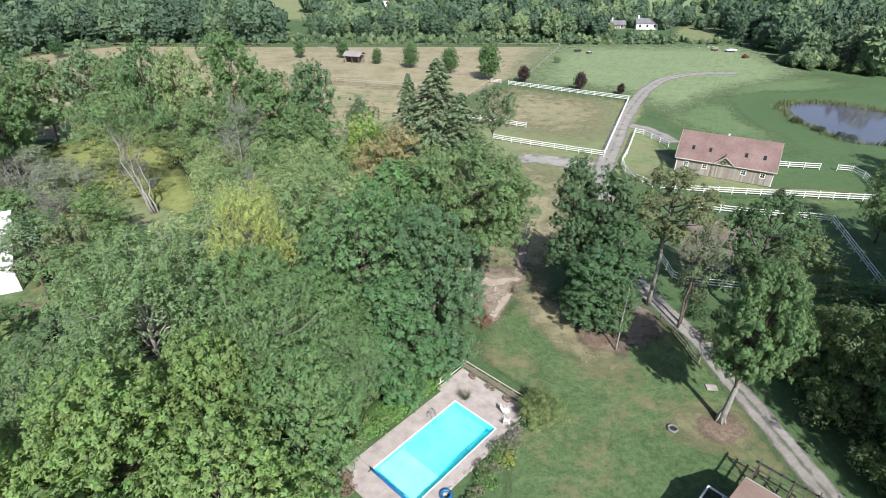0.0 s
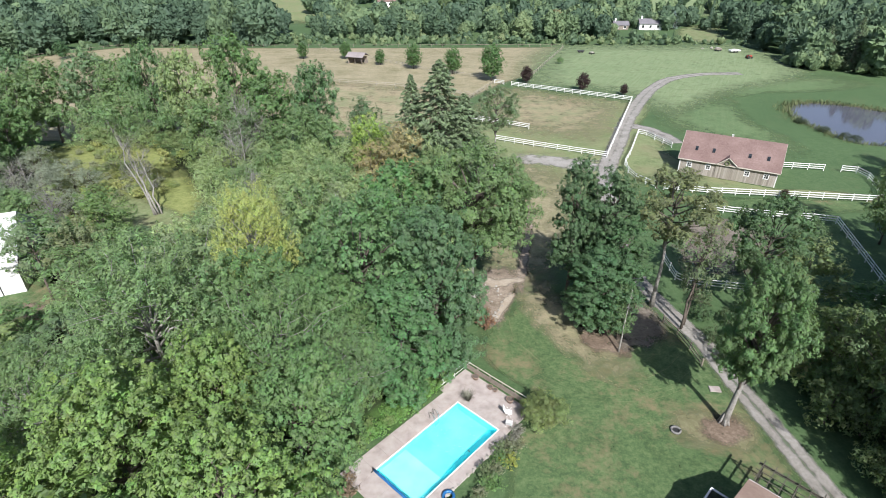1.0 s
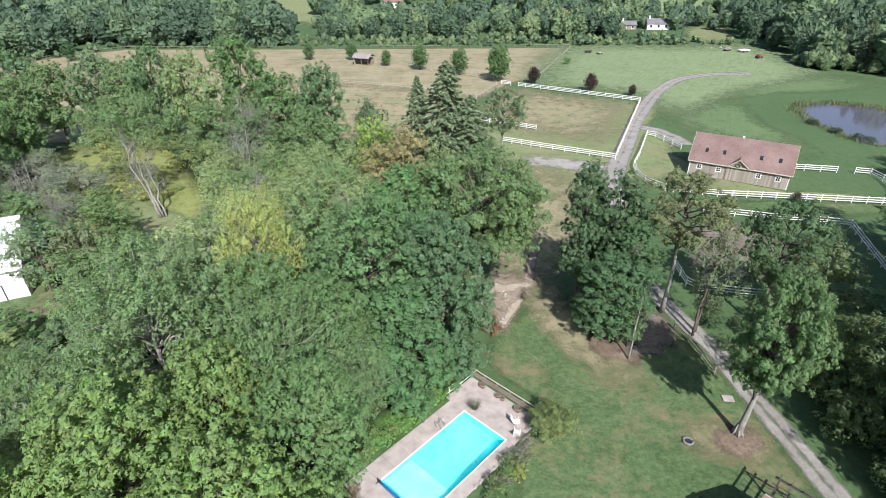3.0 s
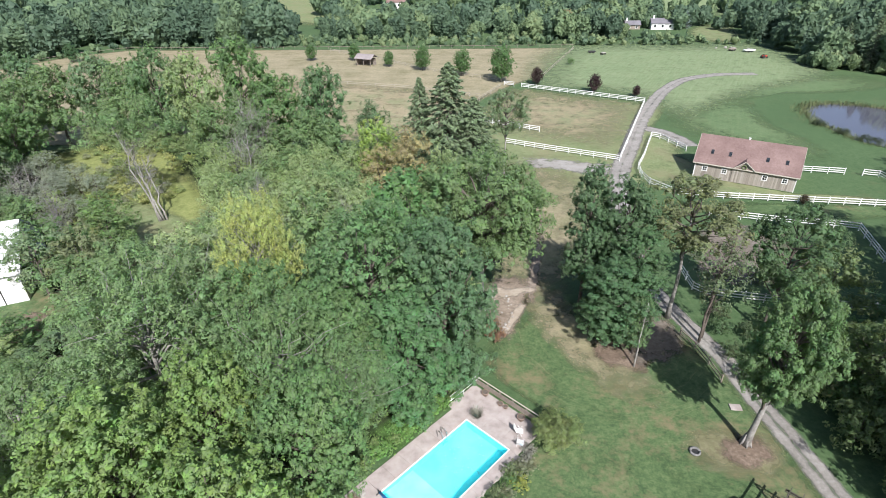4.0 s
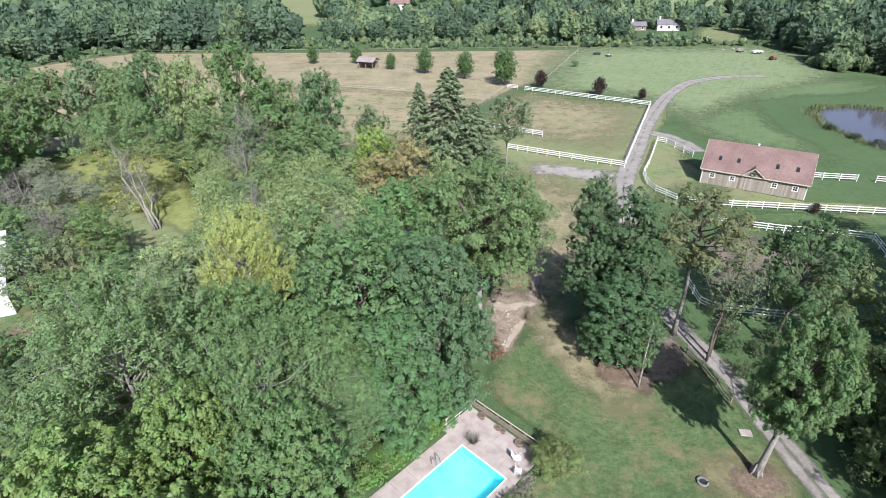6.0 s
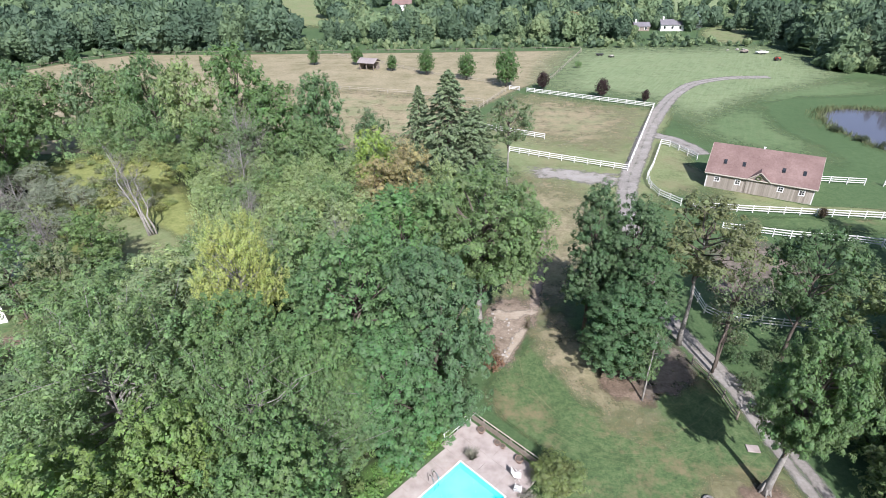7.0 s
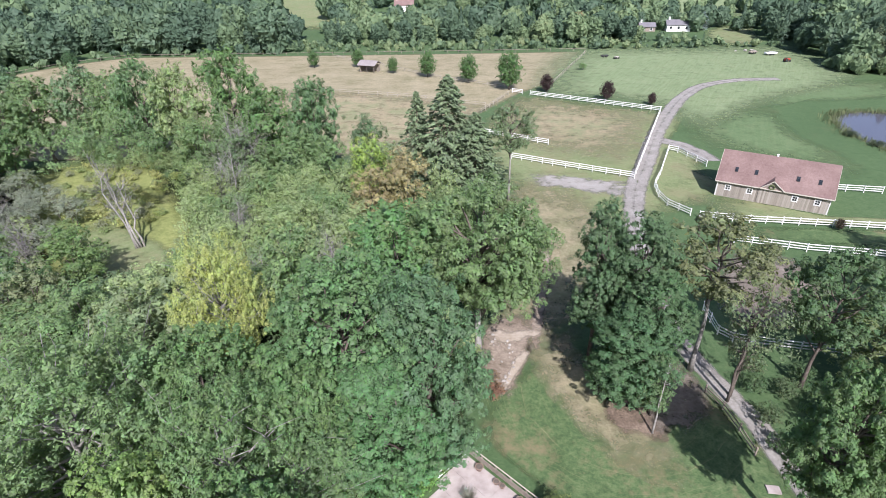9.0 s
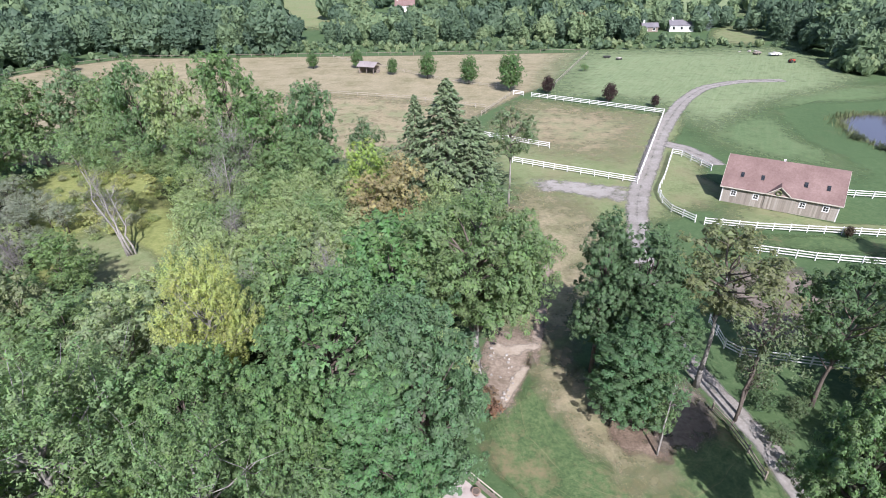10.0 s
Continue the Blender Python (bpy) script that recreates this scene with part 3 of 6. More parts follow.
patch("house_garden", [(-66, 60), (-52, 61), (-44, 55), (-41, 48), (-47, 43), (-56, 44), (-64, 50)], 0.024, M_LAWN, 0.3, "small lawn beside a white house", "lawn")
patch("brown_bed", [(-53, 52.6), (-50.5, 53.8), (-48, 53), (-47.5, 51.3), (-49.5, 50.6), (-52.3, 50.9)], 0.03, M_MULCH, 0.5, "brown dug bed in a garden", "ground")
patch("rough_pasture", [(-52, 176), (-36, 172), (-15, 166), (6, 155), (5, 146), (-5, 122), (-30, 114), (-56, 122), (-62, 150)], 0.02, M_STRAW, 0.35, "rough straw-coloured pasture behind a wood", "grass")
patch("slope_grass", [(50, 134), (60, 149), (72, 156), (80, 152), (78, 140), (76, 128), (78, 114), (75, 104), (66, 105), (58, 112), (51, 123)], 0.011, M_SLOPE, 0.65, "green mown slope above a barn", "grass")
patch("pond_grass", [(70, 150), (76, 162), (88, 169), (104, 177), (128, 182), (134, 170), (122, 161), (104, 156.5), (90, 156), (81, 151)], 0.014, M_SLOPE, 0.65, "green mown slope between a hill and a pond", "grass")
patch("hill_meadow", [(18, 172), (40, 242), (95, 246), (130, 244), (132, 205), (126, 186), (108, 170), (90, 160), (72, 146), (62, 136), (54, 132), (47, 150), (34, 162)], 0.016, M_HILL, 0.4, "pale green mown hill with mower streaks", "grass")
patch("barn_yard", [(42, 93), (46, 96.4), (59, 88.8), (66, 88), (73, 86), (71, 83.8), (58, 85.4), (45.5, 87), (40, 89)], 0.013, M_PASTURE, 0.45, "short yellow-green grass before a barn", "grass")
patch("lane_grass", [(39, 86), (60, 84.4), (79, 84), (81, 82), (79, 79.5), (60, 78.2), (46, 79.4), (38, 82)], 0.015, M_LAWN, 0.6, "worn green grass lane between two white fences", "grass")
patch("lawn", [(3, 47), (6, 52), (12, 56), (20, 58), (24, 55), (28, 44), (30, 30), (30, 12), (5, 12), (5, 30), (8, 38), (4, 43)], 0.012, M_LAWN, 0.15, "short green lawn with dry patches", "lawn")
patch("paddock_dry", [(17, 165), (36, 155), (49, 147), (44, 132), (35, 114), (20, 116), (9, 126), (8, 148)], 0.02, M_STRAW, 0.75, "dry tan grass inside the paddock", "grass")
patch("dry_verge", [(7, 54), (14, 57), (18, 66), (22, 78), (24, 92), (20, 103), (12, 104), (7, 94), (4, 74), (3, 62)], 0.02, M_DRY, 0.6, "dry worn grass beside the wood", "grass")
patch("ring_dirt", [(33, 60), (40, 59.5), (46, 63), (48, 71), (46, 77), (40, 78), (35, 73), (32, 66)], 0.022, M_RING, 0.45, "trodden grey-brown earth in the riding ring", "ground")
patch("bank_dirt", [(4, 49), (6.2, 48.3), (8.5, 54), (9.5, 58), (11, 61), (8, 63), (4, 61), (3, 56)], 0.026, M_DIRT, 0.5, "bare pinkish earth bank under an oak", "ground")
patch("wood_floor", [(-9, 8), (-9, 26), (-8, 33.5), (-1, 42), (2.3, 46.5), (1, 52), (1, 60), (4, 75), (8, 92), (4, 106), (-15, 106), (-40, 109), (-75, 103), (-118, 99), (-110, 60), (-70, 30), (-50, 5)], 0.018, M_FLOOR, 0.06, "leaf litter floor darkened for the shade under trees", "ground")
patch("weed_clearing", [(-37, 71), (-44, 66), (-56, 70), (-67, 82), (-80, 96), (-90, 110), (-76, 117), (-64, 116), (-52, 100), (-44, 90), (-37, 80)], 0.03, M_WEEDS, 0.3, "yellow-green weedy clearing in the wood", "grass")
patch("mown_gap", [(-39, 70), (-46, 68), (-54, 72), (-61, 82), (-58, 87), (-50, 84), (-43, 79), (-38, 75)], 0.034, M_PASTURE, 0.4, "mown grass gap in the wood", "grass")
patch("oak_dry", [(20.3, 35.6), (24, 37), (28.4, 35.8), (28.3, 32.4), (24, 31.4), (20, 32.8)], 0.022, M_DRY, 0.75, "dry worn grass round the foot of an oak", "grass")
patch("weed_verge", [(-5.9, 32.8), (-2.5, 36.6), (1.3, 40.6), (1.9, 43.4), (0.2, 43.8), (-3.2, 40.4), (-6.8, 37), (-8.6, 34.6)], 0.03, M_VERGE, 0.5, "bright green weedy verge beside a pool deck", "grass")
patch("oak_litter", [(22.3, 33.6), (24, 36), (26.5, 36.4), (28, 34.5), (26.5, 32.6), (24.5, 32.4)], 0.026, M_MULCH, 0.6, "fallen leaves round the foot of an oak", "ground")
patch("tree_litter", [(14.5, 46.2), (17, 44.2), (19.5, 43.8), (21, 46), (20, 50), (16, 50)], 0.026, M_MULCH, 0.5, "brown leaf litter under a tree clump", "ground")
patch("shade_litter", [(18.5, 45), (21.5, 44.6), (24.5, 46.5), (26, 49.5), (25, 54), (21.5, 55), (19, 51)], 0.029, M_RING, 0.6, "brown leaf litter between a tree clump and a drive", "ground")
patch("dry_lawn_streak", [(7.5, 60), (12.5, 60), (16, 51), (20.5, 45), (20, 39), (15.5, 40.5), (11.5, 46), (8.5, 53)], 0.022, M_DRY, 0.8, "dry tan streak across the lawn", "grass")
patch("foot_path", [(8.8, 52), (10.2, 57), (11.5, 63), (13.5, 72), (15, 85), (14.2, 86), (12, 73), (9.8, 63), (8.4, 56)], 0.028, M_DIRT, 0.7, "worn bare foot path in dry grass", "path")
strip("drive", [(32.6, 15), (30.8, 27.1), (29.8, 34.7), (28.9, 40.6), (28.2, 46.8), (26.4, 53), (25.2, 60), (25.6, 72), (28, 86), (31.6, 99.3), (36.5, 111), (41.7, 123.9), (48, 138), (56.4, 154.3), (63, 165), (71.3, 175.1), (83.7, 181.7), (97, 182.8)], 2.55, 0.04, M_GRAVEL, "pale grey gravel drive", "drive")
patch("parking_spur", [(13, 106.8), (18, 106.8), (25, 104.6), (32, 102), (32, 95.5), (25, 96.8), (18, 100), (13, 101.5)], 0.036, M_SPUR, 0.7, "grey gravel parking strip", "drive")
strip("barn_spur", [(42.5, 127), (47, 123), (49.5, 117), (50, 113)], 2.6, 0.036, M_GRAVEL, "worn gravel spur to a barn", "drive")


# ---- pond ----
def pond():
    line = smooth_loop(POND, 5)
    mid = sum(line, Vector((0, 0))) / len(line)
    bm = bmesh.new()
    rings = [[bm.verts.new((mid.x + (p.x - mid.x) * f, mid.y + (p.y - mid.y) * f, z)) for p in line] for f, z in ((1.0, 0.0), (0.97, -0.3), (0.9, -0.9))]
    for a, b in zip(rings, rings[1:]):
        for k in range(len(line)):
            bm.faces.new((a[k], a[(k + 1) % len(line)], b[(k + 1) % len(line)], b[k]))
    bm.faces.new(rings[-1])
    bmesh.ops.recalc_face_normals(bm, faces=bm.faces)
    tagged(part("pond_bank", bm, M_GREENWATER), "muddy bank of a pond", "bank", kind="structure")
    bm = bmesh.new()
    bm.faces.new([bm.verts.new((mid.x + (p.x - mid.x) * 0.975, mid.y + (p.y - mid.y) * 0.975, -0.25)) for p in line])
    tagged(part("water", bm, M_POND), "still pond reflecting a pale sky", "pond", kind="structure")
    rng = np.random.default_rng(5)
    quads = []
    for i, p in enumerate(line):
        out = (p - mid).normalized()
        tuft = 0.5 + 0.5 * math.sin(i * 1.3) * math.sin(i * 0.37 + 1)
        for _ in range(int((60 if p.y > 136 or p.x < 88 else 26) * (0.3 + tuft))):
            q = p + out * rng.uniform(-1.0, 1.2 if p.y > 126 and p.x < 96 else 0.3) + Vector((rng.normal(), rng.normal())) * 0.9
            h, w, a = rng.uniform(0.4, 1.2), rng.uniform(0.05, 0.11), rng.uniform(0, math.tau)
            d = np.array((math.cos(a) * w, math.sin(a) * w, 0))
            b = np.array((q.x, q.y, -0.3))
            t = b + np.array((rng.normal() * 0.2, rng.normal() * 0.2, h))
            quads.append((b - d, b + d, t + d * 0.3, t - d * 0.3))
    tagged(new("reeds", quads_mesh("reeds", np.array(quads), M_REED)), "dark green reeds round a pond", "reeds", kind="stuff")


pond()


# ---- pool ----
def pool():
    thing = new("swimming_pool")
    thing.matrix_world = POOL
    tagged(thing, "rectangular in-ground swimming pool with bright cyan water", "pool")
    hl, hw = PL / 2, PW / 2
    bm = bmesh.new()
    # shallow end at -x, deep end at +x
    prof = [(-hl, -0.55), (-hl + 3.4, -0.6), (0.6, -1.0), (hl, -1.1)]
    rows = [[bm.verts.new((x, s * hw, z)) for s in (-1, 1)] for x, z in prof]
    for a, b in zip(rows[1:], rows[2:]):
        bm.faces.new((a[0], b[0], b[1], a[1]))
    part("basin_floor", bm, M_LINER, thing)
    # shallow end as its own sheet, its colour paled for the thinner water
    bm = bmesh.new()
    bm.faces.new([bm.verts.new(c) for c in ((-hl, -hw, prof[0][1]), (prof[1][0], -hw, prof[1][1]), (prof[1][0], hw, prof[1][1]), (-hl, hw, prof[0][1]))])
    part("shallow_floor", bm, M_SHALLOW, thing, "shallow-end liner paled for light through less water")
    bm = bmesh.new()
    for s in (-1, 1):
        lo = [bm.verts.new((x, s * hw, z)) for x, z in prof]
        hi = [bm.verts.new((x, s * hw, 0.05)) for x, z in prof]
        for i in range(3):
            bm.faces.new((lo[i], lo[i + 1], hi[i + 1], hi[i]))
    for x, z in (prof[0], prof[-1]):
        bm.faces.new([bm.verts.new(c) for c in ((x, -hw, z), (x, hw, z), (x, hw, 0.05), (x, -hw, 0.05))])
    bmesh.ops.recalc_face_normals(bm, faces=bm.faces)
    part("basin_wall", bm, M_LINER, thing)
    bm = bmesh.new()
    n = 24
    grid = [[bm.verts.new((-hl + PL * i / n, -hw + PW * j / 10, -0.04)) for j in range(11)] for i in range(n + 1)]
    for i in range(n):
        for j in range(10):
            bm.faces.new((grid[i][j], grid[i + 1][j], grid[i + 1][j + 1], grid[i][j + 1]))
    w = part("pool_surface", bm, M_POOLWATER, thing)
    w.visible_shadow = False
    for name, size, at in (("coping", (PL + 0.22, 0.11, 0.12), (0, hw + 0.055, 0.07)), ("coping", (PL + 0.22, 0.11, 0.12), (0, -hw - 0.055, 0.07)),
                           ("coping", (0.11, PW, 0.12), (hl + 0.055, 0, 0.07)), ("coping", (0.11, PW, 0.12), (-hl - 0.055, 0, 0.07))):
        part(name, box(bmesh.new(), size, at, bevel=0.02), M_COPING, thing)
    # floating leaves
    rng = np.random.default_rng(8)
    quads = []
    for _ in range(26):
        p = np.array((rng.normal(1.4, 1.2), rng.normal(-0.4, 0.9), -0.025))
        a = rng.uniform(0, math.tau)
        u, v = np.array((math.cos(a), math.sin(a), 0)) * 0.09, np.array((-math.sin(a), math.cos(a), 0)) * 0.05
        if abs(p[0]) < hl - 0.3 and abs(p[1]) < hw - 0.2:
            quads.append((p - u, p + v, p + u, p - v))
    tagged(new("floating_leaves", quads_mesh("floating_leaves", np.array(quads), M_BARK)), "dark fallen leaves floating on a pool", "leaves", kind="stuff").matrix_world = POOL
    # ladder on the wood side
    ladder = new("pool_ladder")
    ladder.matrix_world = POOL @ Matrix.Translation((2.2, hw + 0.1, 0.12))
    tagged(ladder, "chrome pool ladder at the pool's edge", "ladder")
    for s in (-0.25, 0.25):
        bm = bmesh.new()
        tube(bm, [(s, 0.5, 0), (s, 0.5, 0.55), (s, 0.38, 0.8), (s, 0.1, 0.85), (s, -0.12, 0.6), (s, -0.18, -0.9)], [0.03] * 6, 6)
        part("rail", bm, M_STEEL, ladder)
    for z in (-0.3, -0.6):
        part("rung", box(bmesh.new(), (0.5, 0.07, 0.03), (0, -0.17, z), bevel=0.008), M_STEEL, ladder)
    # cover roller at the shallow end
    roller = new("cover_roller")
    roller.matrix_world = POOL @ Matrix.Translation((-hl - 0.25, 0, 0.13))
    tagged(roller, "blue solar cover wound on a roller", "roller")
    bm = bmesh.new()
    tube(bm, [(0, y, 0.24) for y in np.linspace(-hw + 0.1, hw - 0.1, 7)], [0.1, 0.12, 0.11, 0.13, 0.11, 0.12, 0.1], 10)
    part("cover", bm, M_BLUE, roller)
    for s in (-1, 1):
        bm = bmesh.new()
        box(bm, (0.5, 0.08, 0.06), (0, s * (hw + 0.05), 0.03), bevel=0.01)
        box(bm, (0.1, 0.08, 0.4), (0, s * (hw + 0.05), 0.22), bevel=0.01)
        part("stand", bm, M_BLACK, roller)


pool()


def deck():
    """Concrete slabs round the pool."""
    hl, hw = PL / 2 + 0.11, PW / 2 + 0.11
    slab = new("pool_deck")
    slab.matrix_world = POOL
    tagged(slab, "stained pinkish concrete paving round a pool", "paving", kind="structure")
    left, right, far, near = 1.8, 1.1, 3.85, 2.2
    rng = np.random.default_rng(2)

    def tiles(x0, x1, y0, y1, nx, ny):
        for i in range(nx):
            for j in range(ny):
                w, d = (x1 - x0) / nx, (y1 - y0) / ny
                bm = box(bmesh.new(), (w - 0.015, d - 0.015, 0.14), (x0 + (i + 0.5) * w, y0 + (j + 0.5) * d, 0.055 + rng.uniform(-0.006, 0.006)), bevel=0.012)
                part("slab", bm, M_CONCRETE, slab)

    tiles(-hl, hl, hw, hw + left, 6, 1)
    tiles(-hl, hl, -hw - right, -hw, 6, 1)
    tiles(hl, hl + far, -hw - right + 0.3, hw + left + 0.6, 2, 4)
    tiles(-hl - near, -hl, -hw - right, hw + left, 1, 4)


deck()


# ---- fences ----
def fence(name, pts, label, spacing=2.44, height=1.35, rails=(0.42, 0.8, 1.2), material=None, post=0.13, board=(0.04, 0.15), both=True, group="", category="fence"):
    """Posts with boards along a line of points."""
    material = material or M_WHITE
    thing = new(name)
    thing.location = (pts[0][0], pts[0][1], 0)
    tagged(thing, label, category, group)
    rng = random.Random(len(label) + len(pts))
    pm = box_mesh("post", (post, post, height + 0.2), (0, 0, height / 2 - 0.1), None, 0.012, material)
    stops = []
    for a, b in zip(pts, pts[1:]):
        a, b = Vector(a), Vector(b)
        n = max(1, round((b - a).length / spacing))
        stops += [a + (b - a) * k / n for k in range(n)]
    stops.append(Vector(pts[-1]))
    base = Vector(pts[0])
    boards = {}
    for i, p in enumerate(stops):
        o = part("post", pm, None, thing)
        o.location = (p.x - base.x, p.y - base.y, rng.uniform(-0.03, 0.03))
        o.rotation_euler = (rng.uniform(-0.012, 0.012), rng.uniform(-0.012, 0.012), math.atan2((stops[min(i + 1, len(stops) - 1)] - p).y, (stops[min(i + 1, len(stops) - 1)] - p).x))
        if i + 1 == len(stops):
            break
        d = stops[i + 1] - p
        key = round(d.length, 2)
        if key not in boards:
            boards[key] = box_mesh("rail", (d.length - 0.004, board[0], board[1]), (0, 0, 0), None, 0.006, material)
        s = Vector((d.y, -d.x)).normalized() * (post / 2 + board[0] / 2 - 0.004)
        for z in rails:
            r = part("rail", boards[key], None, thing)
            m = (p + stops[i + 1]) / 2 - base + s
            r.location = (m.x, m.y, z + rng.uniform(-0.012, 0.012))
            r.rotation_euler = (0, rng.uniform(-0.006, 0.006), math.atan2(d.y, d.x))
    return thing


W = "white-painted three-board horse fence"
fence("paddock_fence", [(19.8, 166.2), (50.9, 148.3), (32.7, 104.2), (18.7, 111.0), (11, 115)], W + " round a dry paddock", group="white fences")
fence("gate_fence", [(17.7, 167.6), (15.0, 169.2)], W + ", short stub by a gate gap", group="white fences")
fence("inner_fence", [(19.4, 123.3), (13, 127), (5, 131.6)], W + " behind a spruce", group="white fences")
fence("loop_fence", [(47.9, 110.1), (45.1, 118.0), (43.6, 119.1), (38.0, 106.0), (35.2, 100.3), (34.6, 96), (35.0, 92.6), (37.4, 88.8)], W + " curving along a drive", group="white fences")
fence("front_fence", [(38.5, 88.0), (45.5, 86.4), (73.4, 82.8), (76.2, 88), (77.9, 93), (77.6, 95.8), (75.2, 96.6)], W + " before a barn", group="white fences")
fence("side_fence", [(72.2, 97.1), (64.0, 98.6)], W + " beside a barn", group="white fences")
fence("ring_fence", [(30.0, 63.5), (29.9, 59.0), (31, 57.7), (37.5, 56.3), (54.1, 53.7), (55.5, 56.4), (60.7, 74.9), (57.6, 75.9), (49.3, 77.4), (40.5, 80.0)], W + " round a riding ring", group="white fences")
P_ = dict(spacing=3.0, height=1.2, rails=(1.08, 0.6), material=M_RAIL, post=0.11, board=(0.05, 0.1))
fence("field_fence", [(14.8, 169.2), (5.5, 148.2)], "silvered wooden rail fence at a paddock", group="rail fences", **P_)
fence("pasture_fence", [(-44, 173.5), (-35.9, 171.1), (-15.2, 165.2), (6.8, 154.4)], "silvered wooden rail fence across a hay field", group="rail fences", **P_)
fence("upper_fence", [(-50, 228), (-32.5, 213.5), (-6.7, 187.9), (13.0, 175.0)], "silvered wooden rail fence by the field trees", group="rail fences", **P_)
fence("hill_fence", [(28.0, 179.5), (47.5, 230)], "silvered wooden rail fence between hay and hill", group="rail fences", **P_)
P_.update(spacing=4.5, height=1.1, rails=(0.95,), board=(0.04, 0.1), material=M_GREYWOOD)
fence("far_fence", [(-172, 190), (-161, 203.3), (-151.4, 221.2), (-136.0, 234.3), (-89.0, 233.8), (-19.5, 233.6), (48, 234.6)], "pale rail fence along a far wood edge", group="rail fences", **P_)
fence("split_rail_fence", [(25.2, 50.0), (26.0, 47.8), (26.4, 45.2), (26.6, 42.6)], "weathered split-rail fence along a drive", 2.3, 1.05, (0.4, 0.85), M_GREYWOOD, 0.14, (0.09, 0.1), group="rail fences")


# ---- barn ----
def wall_boards(parent, origin, along, up_fn, length, step, normal, mat, skip=()):
    """Upright boards on a wall, cut round the openings in skip (x0, x1, z0, z1)."""
    rng = random.Random(3)
    n = int(length / step)
    for i in range(n):
        x = (i + 0.5) * length / n
        pieces = [(0.0, up_fn(x))]
        for x0, x1, z0, z1 in skip:
            if x0 < x < x1:
                pieces = [(0.0, z0), (z1, up_fn(x))]
        for z0, z1 in pieces:
            if z1 - z0 < 0.05:
                continue
            c = origin + along * x + Vector((0, 0, (z0 + z1) / 2)) + normal * rng.uniform(0.0, 0.012)
            turn = Matrix((( along.x, -normal.x, 0), (along.y, -normal.y, 0), (0, 0, 1))).to_4x4()
            bm = box(bmesh.new(), (length / n - 0.018, 0.03, z1 - z0), (0, 0, 0))
            o = part("board", bm, mat, parent)
            o.matrix_local = Matrix.Translation(c) @ turn


def window(parent, at, turn, w, h, mat_frame, bars=True, name="window"):
    win = part(name, box(bmesh.new(), (w - 0.1, 0.02, h - 0.1), (0, -0.01, 0)), M_GLASS, parent)
    win.matrix_local = Matrix.Translation(at) @ turn
    bm = bmesh.new()
    for s in (-1, 1):
        box(bm, (0.16, 0.07, h + 0.2), (s * w / 2, -0.03, 0), bevel=0.01)
        box(bm, (w - 0.16, 0.066, 0.16), (0, -0.03, s * h / 2), bevel=0.01)
    part("frame", bm, mat_frame, win)
    if bars:
        bm = bmesh.new()
        box(bm, (0.05, 0.04, h - 0.16), (0, -0.025, 0))
        box(bm, (w - 0.16, 0.036, 0.05), (0, -0.025, 0))
        part("glazing_bar", bm, mat_frame, win)
    return win


def gable_roof(parent, length, depth, eave, ridge, over, thick, mat, end=0.35, names=("roof", "roof")):
    """Two thick roof slopes; x along the ridge, the front at y = 0."""
    half = depth / 2
    k = (ridge - eave) / half
    for s, nm in ((1, names[0]), (-1, names[1])):
        bm = bmesh.new()
        ye, yr = -over, half
        ze, zr = eave - over * k, ridge
        if s < 0:
            ye, yr = depth + over, half
        lo = [bm.verts.new(c) for c in ((-end, ye, ze), (length + end, ye, ze), (length + end, yr, zr), (-end, yr, zr))]
        hi = [bm.verts.new((v.co.x, v.co.y, v.co.z + thick)) for v in lo]
        bm.faces.new(hi)
        bm.faces.new(lo[::-1])
        for i in range(4):
            bm.faces.new((lo[i], lo[(i + 1) % 4], hi[(i + 1) % 4], hi[i]))
        bmesh.ops.recalc_face_normals(bm, faces=bm.faces)
        part(nm, bm, mat, parent)


def shell(parent, length, depth, eave, ridge, mat, name="wall"):
    """The closed body of a gabled house."""
    bm = bmesh.new()
    h = depth / 2
    a = [bm.verts.new(c) for c in ((0, 0, 0), (0, depth, 0), (0, depth, eave), (0, h, ridge), (0, 0, eave))]
    b = [bm.verts.new((length, v.co.y, v.co.z)) for v in a]
    bm.faces.new(a)
    bm.faces.new(b[::-1])
    for i in range(5):
        bm.faces.new((a[i], a[(i + 1) % 5], b[(i + 1) % 5], b[i]))
    bmesh.ops.recalc_face_normals(bm, faces=bm.faces)
    return part(name, bm, mat, parent)


